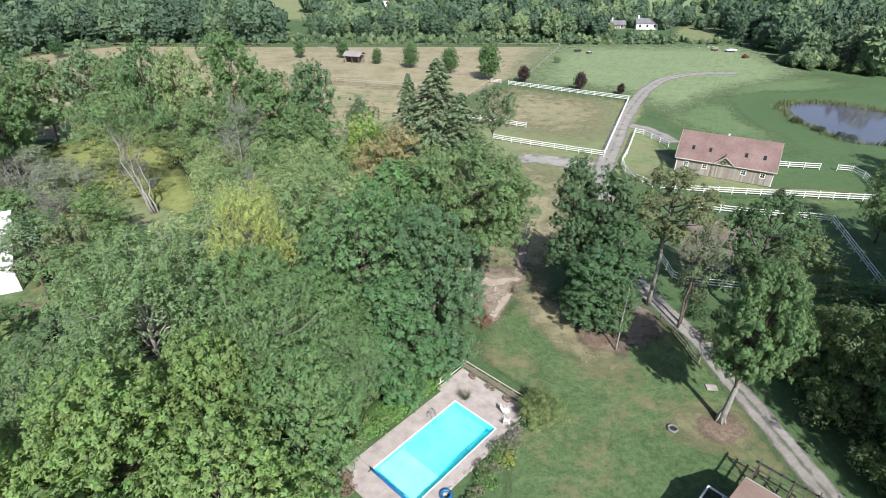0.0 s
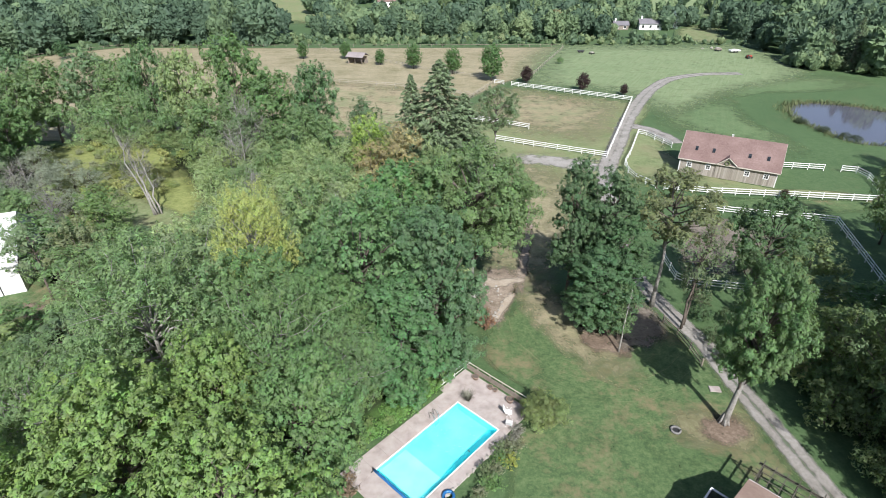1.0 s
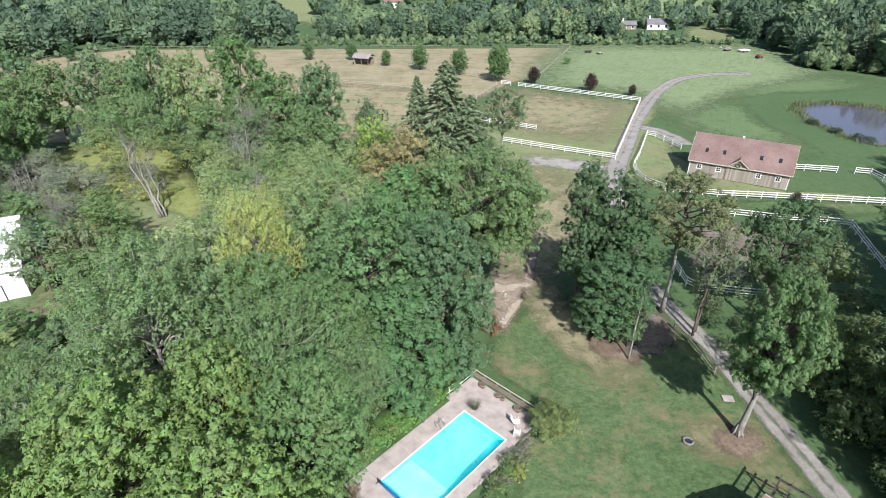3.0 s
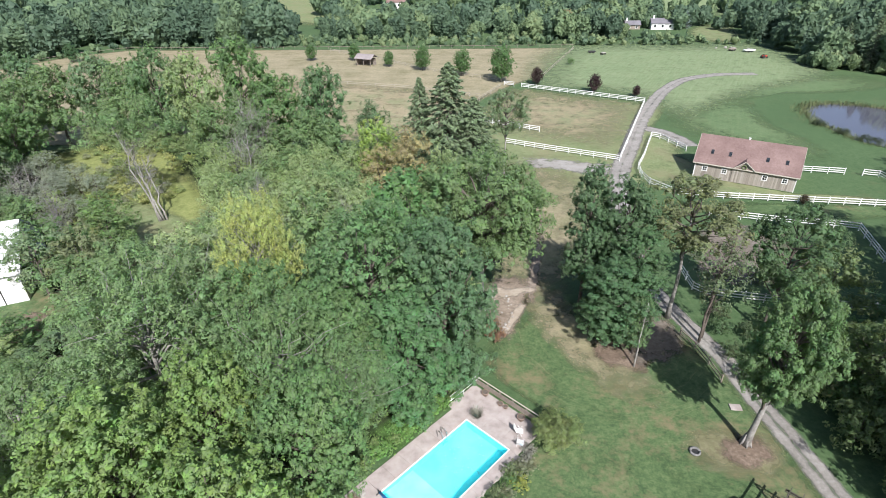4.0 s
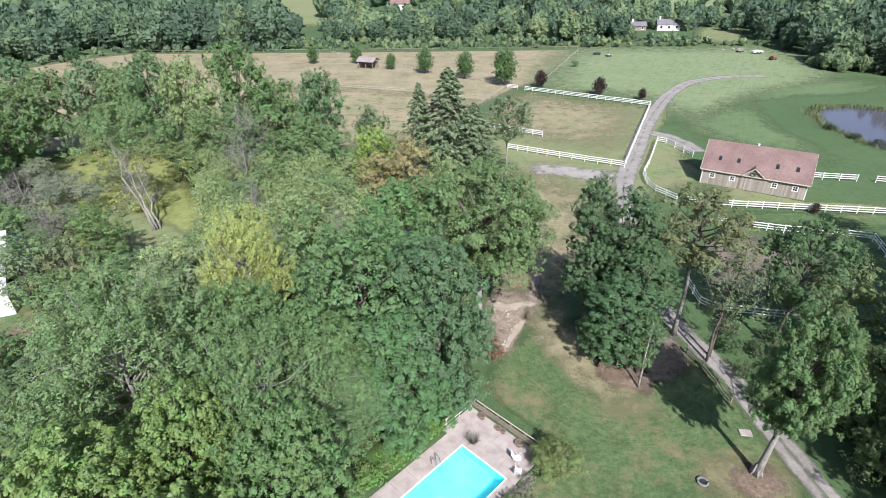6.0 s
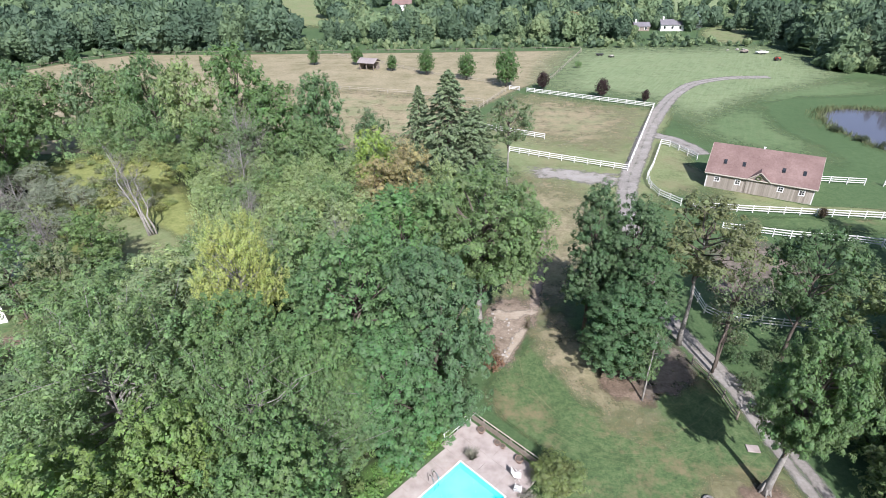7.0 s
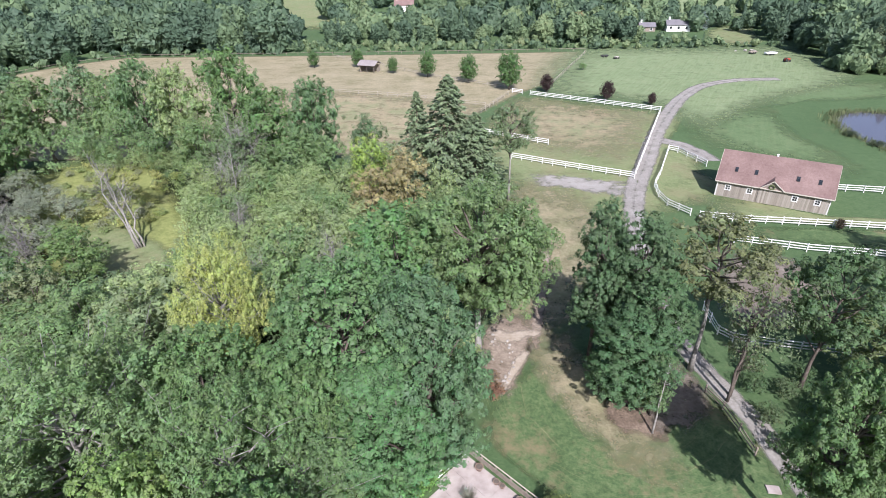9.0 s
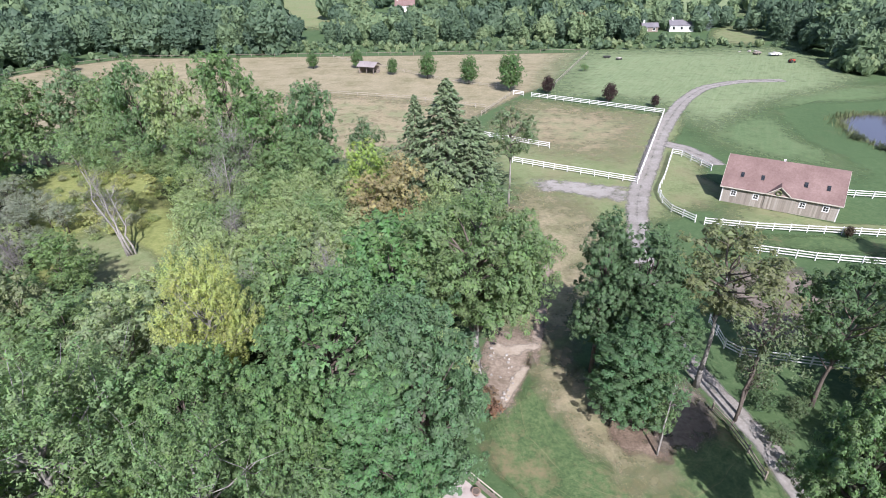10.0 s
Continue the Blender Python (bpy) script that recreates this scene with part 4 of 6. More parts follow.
def barn():
    L, D, E, R = 16.3, 9.6, 2.95, 6.55
    thing = new("barn")
    thing.matrix_world = Matrix.LocRotScale((44.31, 96.93, 0), Euler((0, 0, math.atan2(-7.9, 14.29))), None)
    tagged(thing, "board-and-batten barn with a red-brown shingle roof and white trim", "barn")
    shell(thing, L, D, E, R - 0.05, M_GREYWOOD)
    wins = [(1.75, 1.75), (5.0, 1.75), (11.5, 1.75), (14.6, 1.75)]
    skip = [(x - 0.42, x + 0.42, z - 0.47, z + 0.47) for x, z in wins]
    wall_boards(thing, Vector((0, -0.02, 0.06)), Vector((1, 0, 0)), lambda x: E - 0.1, L, 0.27, Vector((0, -1, 0)), M_BOARDS, skip)
    wall_boards(thing, Vector((-0.02, D, 0.06)), Vector((0, -1, 0)), lambda x: E - 0.15 + (R - E) * (1 - abs(x - D / 2) / (D / 2)), D, 0.4, Vector((-1, 0, 0)), M_BOARDS)
    wall_boards(thing, Vector((L + 0.02, 0, 0.06)), Vector((0, 1, 0)), lambda x: E - 0.15 + (R - E) * (1 - abs(x - D / 2) / (D / 2)), D, 0.4, Vector((1, 0, 0)), M_BOARDS)
    for x, z in wins:
        window(thing, Vector((x, -0.03, z)), Matrix.Identity(4), 0.78, 0.86, M_WHITE)
    # corner boards
    for x in (0.06, L - 0.06):
        part("corner_board", box(bmesh.new(), (0.16, 0.1, E), (x, -0.05, E / 2), bevel=0.01), M_WHITE, thing, "white corner trim")
    gable_roof(thing, L, D, E + 0.02, R, 0.4, 0.14, M_ROOF)
    k = (R - E) / (D / 2)
    # eave fascia, rakes
    part("fascia", box(bmesh.new(), (L + 0.7, 0.04, 0.2), (L / 2, -0.425, E - 0.4 * k + 0.05), bevel=0.008), M_PALEWOOD, thing, "weathered eave board")
    for x in (-0.37, L + 0.37):
        bm = bmesh.new()
        ln = math.hypot(D / 2 + 0.4, (D / 2 + 0.4) * k)
        box(bm, (0.04, ln, 0.2), (x, D / 4 - 0.2, E + 0.06 + k * (D / 4 - 0.2)), Matrix.Rotation(math.atan(k), 4, "X"))
        part("rake_board", bm, M_PALEWOOD, thing)
    # skylights
    for x in (2.35, 5.3, 11.3, 14.3):
        y = 1.75
        o = part("skylight", box(bmesh.new(), (0.5, 0.95, 0.1), (0, 0, 0), bevel=0.02), M_BLACK, thing)
        o.matrix_local = Matrix.Translation((x, y, E + k * y + 0.2)) @ Matrix.Rotation(math.atan(k), 4, "X")
        part("pane", box(bmesh.new(), (0.38, 0.8, 0.02), (0, 0, 0.052)), M_GLASS, o)
    # sliding door with its track, and the small gable over it
    bm = bmesh.new()
    box(bm, (4.2, 0.06, 2.5), (8.4, -0.085, 1.3), bevel=0.01)
    door = part("sliding_door", bm, M_BOARDS, thing)
    wall_boards(door, Vector((6.3, -0.13, 0.08)), Vector((1, 0, 0)), lambda x: 2.45, 4.2, 0.24, Vector((0, -1, 0)), M_BOARDS)
    part("door_track", box(bmesh.new(), (7.6, 0.1, 0.12), (8.5, -0.17, 2.66), bevel=0.01), M_BLACK, thing, "dark sliding-door track")
    c, hw, gz = 8.1, 1.75, 1.25
    bm = bmesh.new()
    z0 = E - 0.12
    fr = [bm.verts.new(v) for v in ((c - hw + 0.15, -0.3, z0), (c + hw - 0.15, -0.3, z0), (c, -0.3, z0 + gz))]
    bk = [bm.verts.new(v) for v in ((c - hw + 0.15, 2.2, z0), (c + hw - 0.15, 2.2, z0), (c, 2.2, z0 + gz))]
    bm.faces.new(fr)
    bm.faces.new(bk[::-1])
    for i in range(3):
        bm.faces.new((fr[i], fr[(i + 1) % 3], bk[(i + 1) % 3], bk[i]))
    bmesh.ops.recalc_face_normals(bm, faces=bm.faces)
    part("dormer_wall", bm, M_BOARDS, thing)
    for s in (-1, 1):
        bm = bmesh.new()
        lo = [bm.verts.new(v) for v in ((c + s * hw, -0.55, z0 - 0.1), (c, -0.55, z0 + gz + 0.08), (c, 2.4, z0 + gz + 0.08), (c + s * hw, 0.9, z0 - 0.1))]
        hi = [bm.verts.new((v.co.x, v.co.y, v.co.z + 0.12)) for v in lo]
        bm.faces.new(hi)
        bm.faces.new(lo[::-1])
        for i in range(4):
            bm.faces.new((lo[i], lo[(i + 1) % 4], hi[(i + 1) % 4], hi[i]))
        bmesh.ops.recalc_face_normals(bm, faces=bm.faces)
        part("dormer_roof", bm, M_ROOF, thing)
        bm = bmesh.new()
        ln = math.hypot(hw, gz + 0.18)
        box(bm, (ln, 0.05, 0.14), (c + s * hw / 2, -0.57, z0 + gz / 2 + 0.03), Matrix.Rotation(s * math.atan2(gz + 0.18, hw), 4, "Y"))
        part("dormer_trim", bm, M_PALEWOOD, thing)
    bm = bmesh.new()
    rng = np.random.default_rng(4)
    tube(bm, [(0.36 * math.cos(a), -0.06, 0.36 * math.sin(a)) for a in np.linspace(0, math.tau, 13)], [0.1] * 13, 6)
    w = tagged(part("wreath", bm, M_REED), "dark round wreath on a barn gable", "wreath")
    w.matrix_world = thing.matrix_world @ Matrix.Translation((c - 0.1, -0.36, z0 + 0.32))
    bm = bmesh.new()
    box(bm, (0.3, 0.3, 0.3), (L * 0.47, D / 2, R + 0.25), bevel=0.03)
    box(bm, (0.42, 0.42, 0.06), (L * 0.47, D / 2, R + 0.42), bevel=0.02)
    part("roof_vent", bm, M_WHITE, thing, "small white ridge vent")
    part("foundation", box(bmesh.new(), (L + 0.06, D + 0.06, 0.2), (L / 2, D / 2, 0.0)), M_STONE, thing)


barn()


# ---- the house by the drive, with its pergola ----
def house():
    thing = new("house")
    thing.matrix_world = Matrix.LocRotScale((23.1, 26.9, 0), Euler((0, 0, math.atan2(-2.05, 2.0))), None)
    tagged(thing, "low house with a tan shingle roof and white trim", "house")
    body = shell(thing, 9.0, 8.0, 2.7, 4.6, M_WHITE)
    body.location = (0.4, -8.4, 0)
    k = 0.42
    for s in (1, -1):
        bm = bmesh.new()
        ye, yr = (0.0, -4.4) if s > 0 else (-8.8, -4.4)
        lo = [bm.verts.new(c) for c in ((0, ye, 2.75), (9.8, ye, 2.75), (9.8, yr, 2.75 + 4.4 * k), (0, yr, 2.75 + 4.4 * k))]
        hi = [bm.verts.new((v.co.x, v.co.y, v.co.z + 0.16)) for v in lo]
        bm.faces.new(hi)
        bm.faces.new(lo[::-1])
        for i in range(4):
            bm.faces.new((lo[i], lo[(i + 1) % 4], hi[(i + 1) % 4], hi[i]))
        bmesh.ops.recalc_face_normals(bm, faces=bm.faces)
        part("roof", bm, M_HOUSEROOF, thing)
    part("gutter", box(bmesh.new(), (9.8, 0.12, 0.12), (4.9, 0.06, 2.8), bevel=0.03), M_WHITE, thing)
    # sunroom with a dark panelled roof in white bars
    sun_room = new("sunroom")
    sun_room.matrix_world = Matrix.LocRotScale((20.9, 25.97, 0), Euler((0, 0, math.atan2(-2.05, 2.0))), None)
    tagged(sun_room, "small sunroom with dark roof panels and white bars", "sunroom")
    part("wall", box(bmesh.new(), (3.2, 5.0, 2.5), (0.9, -3.0, 1.25)), M_WHITE, sun_room)
    part("roof_panel", box(bmesh.new(), (3.4, 5.2, 0.1), (0.9, -3.0, 2.6)), M_GLASS, sun_room)
    for x in (-0.8, 0.35, 1.5, 2.6):
        part("roof_bar", box(bmesh.new(), (0.14, 5.3, 0.14), (x, -3.0, 2.66), bevel=0.02), M_WHITE, sun_room)
    part("roof_bar", box(bmesh.new(), (3.5, 0.14, 0.16), (0.9, -0.4, 2.66), bevel=0.02), M_WHITE, sun_room)
    perg = new("pergola")
    perg.matrix_world = thing.matrix_world @ Matrix.Translation((0.2, 0.2, 0))
    tagged(perg, "dark weathered open timber pergola beside a house", "pergola")
    for x in (0.1, 2.6, 5.1):
        part("post", box(bmesh.new(), (0.14, 0.14, 2.5), (x, 2.35, 1.25), bevel=0.015), M_DARKWOOD, perg)
    for y in (0.15, 2.35):
        part("beam", box(bmesh.new(), (5.6, 0.08, 0.18), (2.6, y, 2.55), bevel=0.01), M_DARKWOOD, perg)
    for i in range(7):
        part("rafter", box(bmesh.new(), (0.07, 2.9, 0.15), (0.1 + i * 0.84, 1.25, 2.7), bevel=0.01), M_DARKWOOD, perg)
    for i in range(3):
        part("lath", box(bmesh.new(), (5.6, 0.04, 0.05), (2.6, 0.7 + i * 0.6, 2.8)), M_DARKWOOD, perg)


house()


def neighbour_house():
    thing = new("neighbour_house")
    thing.matrix_world = Matrix.LocRotScale((-53.0, 56.2, 0), Euler((0, 0, math.atan2(-0.42, -0.9))), None)
    tagged(thing, "white-sided house with a white metal roof behind trees", "house")
    # x along the wall away from the corner, y into the house
    L, D, E, R = 14.0, 13.0, 4.2, 8.2
    s = shell(thing, L, D, E, R - 0.05, M_WHITE)
    s.matrix_local = Matrix.Diagonal((1, -1, 1, 1))
    s.data.flip_normals()
    k = (R - E) / (D / 2)
    for side in (0, 1):
        bm = bmesh.new()
        ye, yr = (0.4, -D / 2) if not side else (-D - 0.4, -D / 2)
        lo = [bm.verts.new(c) for c in ((-0.4, ye, E - 0.4 * k), (L + 0.4, ye, E - 0.4 * k), (L + 0.4, yr, R), (-0.4, yr, R))]
        hi = [bm.verts.new((v.co.x, v.co.y, v.co.z + 0.15)) for v in lo]
        bm.faces.new(hi)
        bm.faces.new(lo[::-1])
        for i in range(4):
            bm.faces.new((lo[i], lo[(i + 1) % 4], hi[(i + 1) % 4], hi[i]))
        bmesh.ops.recalc_face_normals(bm, faces=bm.faces)
        part("roof", bm, M_METALROOF, thing)
    flip = Matrix.Rotation(math.pi, 4, "Z")
    window(thing, Vector((6.2, 0.03, 1.7)), flip, 1.5, 1.0, M_BLACK)
    window(thing, Vector((10.5, 0.03, 1.7)), flip, 1.5, 1.0, M_BLACK)
    o = part("door", box(bmesh.new(), (1.0, 0.06, 2.05), (3.0, 0.03, 1.05), bevel=0.01), M_WHITE, thing)
    part("frame", box(bmesh.new(), (1.25, 0.04, 2.2), (3.0, 0.012, 1.1)), M_BLACK, o)


neighbour_house()


def field_shed():
    """An open run-in shed on posts."""
    thing = new("run_in_shed")
    thing.matrix_world = Matrix.LocRotScale((-34.9, 199.6, 0), Euler((0, 0, math.atan2(-2.1, 5.7))), None)
    tagged(thing, "open-fronted wooden run-in shed with a faded roof", "shed")
    L, D = 5.6, 4.2
    for x in (0.1, L / 2, L - 0.1):
        for y, h in ((0.1, 2.9), (D - 0.1, 2.3)):
            part("post", box(bmesh.new(), (0.18, 0.18, h), (x, y, h / 2), bevel=0.02), M_GREYWOOD, thing)
    part("back_wall", box(bmesh.new(), (L, 0.06, 2.2), (L / 2, D, 1.1)), M_GREYWOOD, thing)
    part("side_wall", box(bmesh.new(), (0.06, D - 0.2, 2.2), (0, D / 2, 1.1)), M_GREYWOOD, thing)
    part("side_wall", box(bmesh.new(), (0.06, D * 0.5, 1.2), (L, D * 0.7, 0.6)), M_GREYWOOD, thing)
    for s in (1, -1):
        bm = bmesh.new()
        y0, y1 = (-0.6, D / 2) if s > 0 else (D + 0.5, D / 2)
        lo = [bm.verts.new(c) for c in ((-0.6, y0, 2.45), (L + 0.6, y0, 2.45), (L + 0.6, y1, 3.7), (-0.6, y1, 3.7))]
        hi = [bm.verts.new((v.co.x, v.co.y, v.co.z + 0.14)) for v in lo]
        bm.faces.new(hi)
        bm.faces.new(lo[::-1])
        for i in range(4):
            bm.faces.new((lo[i], lo[(i + 1) % 4], hi[(i + 1) % 4], hi[i]))
        bmesh.ops.recalc_face_normals(bm, faces=bm.faces)
        part("roof", bm, M_SHEDROOF, thing)


field_shed()


def far_house(x, y, turn, L, D, E, R, wall, roof, label, wins=3, z=0.0):
    thing = new("farmhouse")
    thing.matrix_world = Matrix.LocRotScale((x, y, z), Euler((0, 0, turn)), None)
    tagged(thing, label, "house", "far houses")
    shell(thing, L, D, E, R - 0.05, wall)
    gable_roof(thing, L, D, E, R, 0.4, 0.15, roof, 0.3)
    for i in range(wins):
        window(thing, Vector(((i + 0.5) * L / wins, -0.02, E * 0.55)), Matrix.Identity(4), 1.1, 1.3, M_WHITE, False)
    part("chimney", box(bmesh.new(), (0.7, 0.7, 1.6), (L * 0.12, D / 2, R + 0.5), bevel=0.03), M_WHITE, thing)


M_GREYROOF = shingles("grey_shingles", [(0.3, (0.13, 0.13, 0.15)), (0.7, (0.22, 0.22, 0.24))])
far_house(94, 281, -0.08, 10.5, 6, 2.9, 4.7, M_WHITE, M_GREYROOF, "white farmhouse with a grey roof among far trees")
far_house(82, 282, -0.05, 7, 5, 2.2, 3.6, M_GREYWOOD, M_GREYROOF, "low grey outbuilding beside a far farmhouse", 2)
far_house(-40, 346, 0.05, 11, 8, 3.6, 6, M_WHITE, M_ROOF, "white house with a red-brown roof among far trees", 4, 3.4)
far_house(-20, 366, -0.2, 12, 9, 4.5, 8, M_WHITE, M_GREYROOF, "pale house with a grey roof among far trees", 3, 3.9)
far_house(196, 262, 0.4, 12, 9, 4.5, 8, M_WHITE, M_GREYROOF, "white house at the edge of a far wood")


def garden_shed():
    thing = new("garden_shed")
    thing.matrix_world = Matrix.LocRotScale((-29.2, 61.5, 0), Euler((0, 0, 0.9)), None)
    tagged(thing, "small pale garden shed hidden among trees", "shed")
    shell(thing, 3.0, 2.6, 2.1, 3.2, M_WHITE)
    gable_roof(thing, 3.0, 2.6, 2.1, 3.25, 0.2, 0.08, M_GREYROOF, 0.2)


garden_shed()


# ---- trees ----
rngw = np.random.default_rng(11)
A = (0.12, 0.185, 0.05)      # light maple
ASH = (0.11, 0.168, 0.066)    # grey-green ash
DEEP = (0.085, 0.148, 0.05)   # deep green
BLUE = (0.068, 0.122, 0.056)   # blue-green
OAK = (0.098, 0.15, 0.056)
PALE = (0.165, 0.215, 0.09)
YELLOW = (0.25, 0.28, 0.08)
RUST = (0.215, 0.18, 0.085)

T_MAPLE = [broadleaf("maple_tree", 17.5, 5.6, 4.0, 41000, 0.175, 21 + i, M_BARK, 34, 0.33, per=38, narrow=0.75) for i in range(2)]
T_ASH = [broadleaf("ash_tree", 19.5, 6.4, 5.0, 46000, 0.165, 31 + i, M_PALEBARK, 36, 0.3, 1.2, wild=0.3, up=0.35, narrow=0.6, per=44, slim=2.6, rise_by=0.9, reach=0.85, bare=2) for i in range(2)]
T_COLUMN = broadleaf("linden_tree", 18.0, 3.9, 0.6, 40000, 0.19, 41, M_BARK, 36, 0.42, 0.9, fill=2.0)
T_OAK = broadleaf("oak_tree", 18.5, 7.6, 7.0, 48000, 0.205, 51, M_PALEBARK, 44, 0.3, 0.65, trunk=0.4, top=1.15, split=True, fill=2.5, inner=0.3)
T_LAWNOAK = broadleaf("lawn_oak", 17.0, 4.5, 5.6, 40000, 0.19, 55, M_PALEBARK, 42, 0.36, 0.8, trunk=0.42, lean=(0.6, -0.8), split=True, wobble=0.02, fill=4.0, inner=0.25)
T_WOODMAPLE = [broadleaf("wood_maple", 17.5, 5.6, 3.0, 9500, 0.36, 25 + i, M_BARK, 28, 0.36, sides=4, per=22, split=True, step=2, fill=2.2) for i in range(2)]
T_NEAR = [broadleaf(("young_maple", "young_ash")[i], 12.5, 3.6, 1.5, 6500, 0.25, 65 + i, M_BARK, 20, 0.4, trunk=0.16, split=True) for i in range(2)]
T_MID = [broadleaf(("slender_maple", "slender_ash", "wild_cherry")[i], 12.0, 3.6, 1.0, 5600, 0.25, 61 + i, M_BARK, 20, 0.4, fill=2.2, trunk=0.16, sides=4, per=26, split=True, step=3) for i in range(3)]
T_LOW = [broadleaf(("wild_apple", "hawthorn", "sapling")[i], 6.6, (2.7, 2.4, 1.9)[i], 0.2, 2700, 0.215, 67 + i, M_PALEBARK, 22, 0.36, 1.2, trunk=0.09, sides=4, per=22, split=True, step=3, narrow=0.55, up=0.3, slim=2.2, rise_by=0.8, bare=1) for i in range(3)]
T_RAGGED = broadleaf("ragged_tree", 15.5, 4.6, 5.5, 15000, 0.2, 73, M_BARK, 24, 0.3, 0.8, trunk=0.22, lean=(0.6, 0.2), split=True, wobble=0.03, per=34, fill=2.5)
T_TALL = [broadleaf("tall_oak", 18.5, 3.3, 4.0, 20000, 0.19, 77 + i, M_BARK, 24, 0.36, 0.95, trunk=0.25, top=0.75, per=36, low=-0.7, fill=4.0) for i in range(2)]
T_THIN = broadleaf("thin_tree", 16.0, 3.6, 8.0, 9500, 0.2, 71, M_PALEBARK, 20, 0.32, trunk=0.2, bare=1, split=True, wobble=0.03)
T_SPARSE = broadleaf("sparse_tree", 12.0, 3.0, 4.0, 1800, 0.26, 75, M_BARK, 18, 0.36, trunk=0.15, bare=2)
T_SHRUB = [broadleaf("shrub", 4.2, 2.2, 0.2, 1500, 0.24, 81 + i, M_BARK, 14, 0.45, trunk=0.07, sides=3, per=16) for i in range(2)]
T_SCRUB = [broadleaf("undergrowth_shrub", 4.2, 2.2, 0.2, 560, 0.36, 83 + i, M_BARK, 10, 0.45, trunk=0.07, sides=3, per=12, step=3) for i in range(2)]
T_BUSH = broadleaf("bush", 3.2, 2.0, 0.1, 11000, 0.15, 85, M_BARK, 40, 0.42, 0.9, trunk=0.05, sides=3, reach=1.0, even=True, fill=1.5)
T_PLANT = broadleaf("garden_plant", 3.2, 2.0, 0.1, 560, 0.34, 87, M_BARK, 14, 0.42, 0.85, trunk=0.05, sides=3, per=12, step=3)
T_FIELD = broadleaf("field_tree", 6.2, 2.2, 0.5, 4200, 0.23, 91, M_BARK, 26, 0.42, 1.0, trunk=0.12, top=0.8, sides=3, per=14, even=True, fill=2.0)
T_SPRUCE = spruce("spruce_tree", 18.0, 4.4, 10000, 95, (0.105, 0.14, 0.072))
T_FARSPRUCE = spruce("far_spruce", 18.0, 4.4, 3200, 97, (0.1, 0.135, 0.07))
TEMPLATES = [T_FARSPRUCE] + T_MAPLE + T_ASH + T_WOODMAPLE + T_NEAR + [T_COLUMN, T_OAK, T_LAWNOAK, T_BUSH, T_PLANT] + T_MID + T_LOW + T_TALL + [T_THIN, T_RAGGED, T_SPARSE] + T_SHRUB + T_SCRUB + [T_FIELD, T_SPRUCE]


def put(t, x, y, scale, colour, label, turn=None, category="tree", group=""):
    return place(t, x, y, rngw.uniform(0, math.tau) if turn is None else turn, scale, colour, 0.0, label, category, group)


TAKEN = []


def big(t, x, y, scale, colour, label, r, turn=None):
    TAKEN.append((x, y, r))
    return put(t, x, y, scale, colour, label, turn)


M0, M1, A0, A1 = T_MAPLE[0], T_MAPLE[1], T_ASH[0], T_ASH[1]
W0, W1 = T_WOODMAPLE
LM = "tall light green maple in a dense wood"
LA = "tall grey-green ash with upright feathery sprays"
big(M0, -19.5, 22.0, 1.0, A, LM, 4)
big(M1, -12.5, 19.5, 0.95, A, LM, 4)
big(M1, -27.0, 18.0, 0.95, A, LM, 4)
big(M0, -16.2, 27.2, (0.8, 0.8, 0.9), A, LM, 3)
big(W0, -18.0, 13.0, 0.95, A, LM, 4)
big(M0, -9.5, 25.5, (0.8, 0.8, 0.93), DEEP, "deep green maple at a pool-side wood edge", 3)
big(A0, -22.5, 32.5, 1.03, ASH, LA, 5)
big(A1, -30.0, 28.0, (0.88, 0.88, 0.72), ASH, LA, 5)
big(A1, -12.5, 31.5, (0.75, 0.75, 0.92), (0.1, 0.162, 0.06), LA, 3)
big(M1, -17.0, 38.5, (0.9, 0.9, 0.93), DEEP, "green maple in a dense wood", 4)
big(A0, -9.2, 33.2, (0.6, 0.6, 0.66), (0.088, 0.14, 0.06), "grey-green young ash above a pool", 3)
big(M0, -9.5, 36.0, (0.75, 0.75, 0.88), DEEP, "green maple in a dense wood", 3)
big(M1, -7.8, 43.0, 1.1, (0.083, 0.15, 0.056), "broad fresh green maple in a dense wood", 5)
big(T_COLUMN, -0.8, 40.5, (1.02, 1.02, 1.1), BLUE, "dense dark blue-green tree leafed to the ground", 3)
big(T_COLUMN, -4.0, 37.5, (0.95, 0.95, 0.8), (0.066, 0.135, 0.05), "dense green tree leafed to the ground", 3)
big(T_OAK, 3.2, 55.0, 1.03, OAK, "broad old oak with a pale trunk over bare earth", 6, 0.4)
big(W0, -5.2, 57.0, (0.95, 0.95, 1.0), (0.075, 0.15, 0.048), "green maple in a dense wood", 4)
big(A1, -20.0, 48.8, (0.66, 0.66, 0.9), YELLOW, "yellowing half-bare tree in a dense wood", 4)
big(T_MID[0], -7.0, 84.5, (1.1, 1.1, 1.08), RUST, "tree turning rusty orange", 2)
big(T_MID[2], -12.0, 82.0, (1.0, 1.0, 0.95), (0.215, 0.18, 0.085), "low tree turning dull orange", 2)
big(T_MID[2], -16.0, 57.0, (1.2, 1.2, 1.25), ASH, "grey-green tree in a dense wood", 3)
big(T_SPRUCE, -1.2, 95.0, (1.75, 1.75, 1.15), None, "tall dark spruce with drooping boughs", 5)
big(T_SPRUCE, -6.2, 96.5, (1.0, 1.0, 1.0), None, "tall dark spruce with a thin top", 4)
big(T_SPRUCE, 3.2, 93.4, (1.35, 1.35, 0.86), None, "tall dark spruce with drooping boughs", 4)
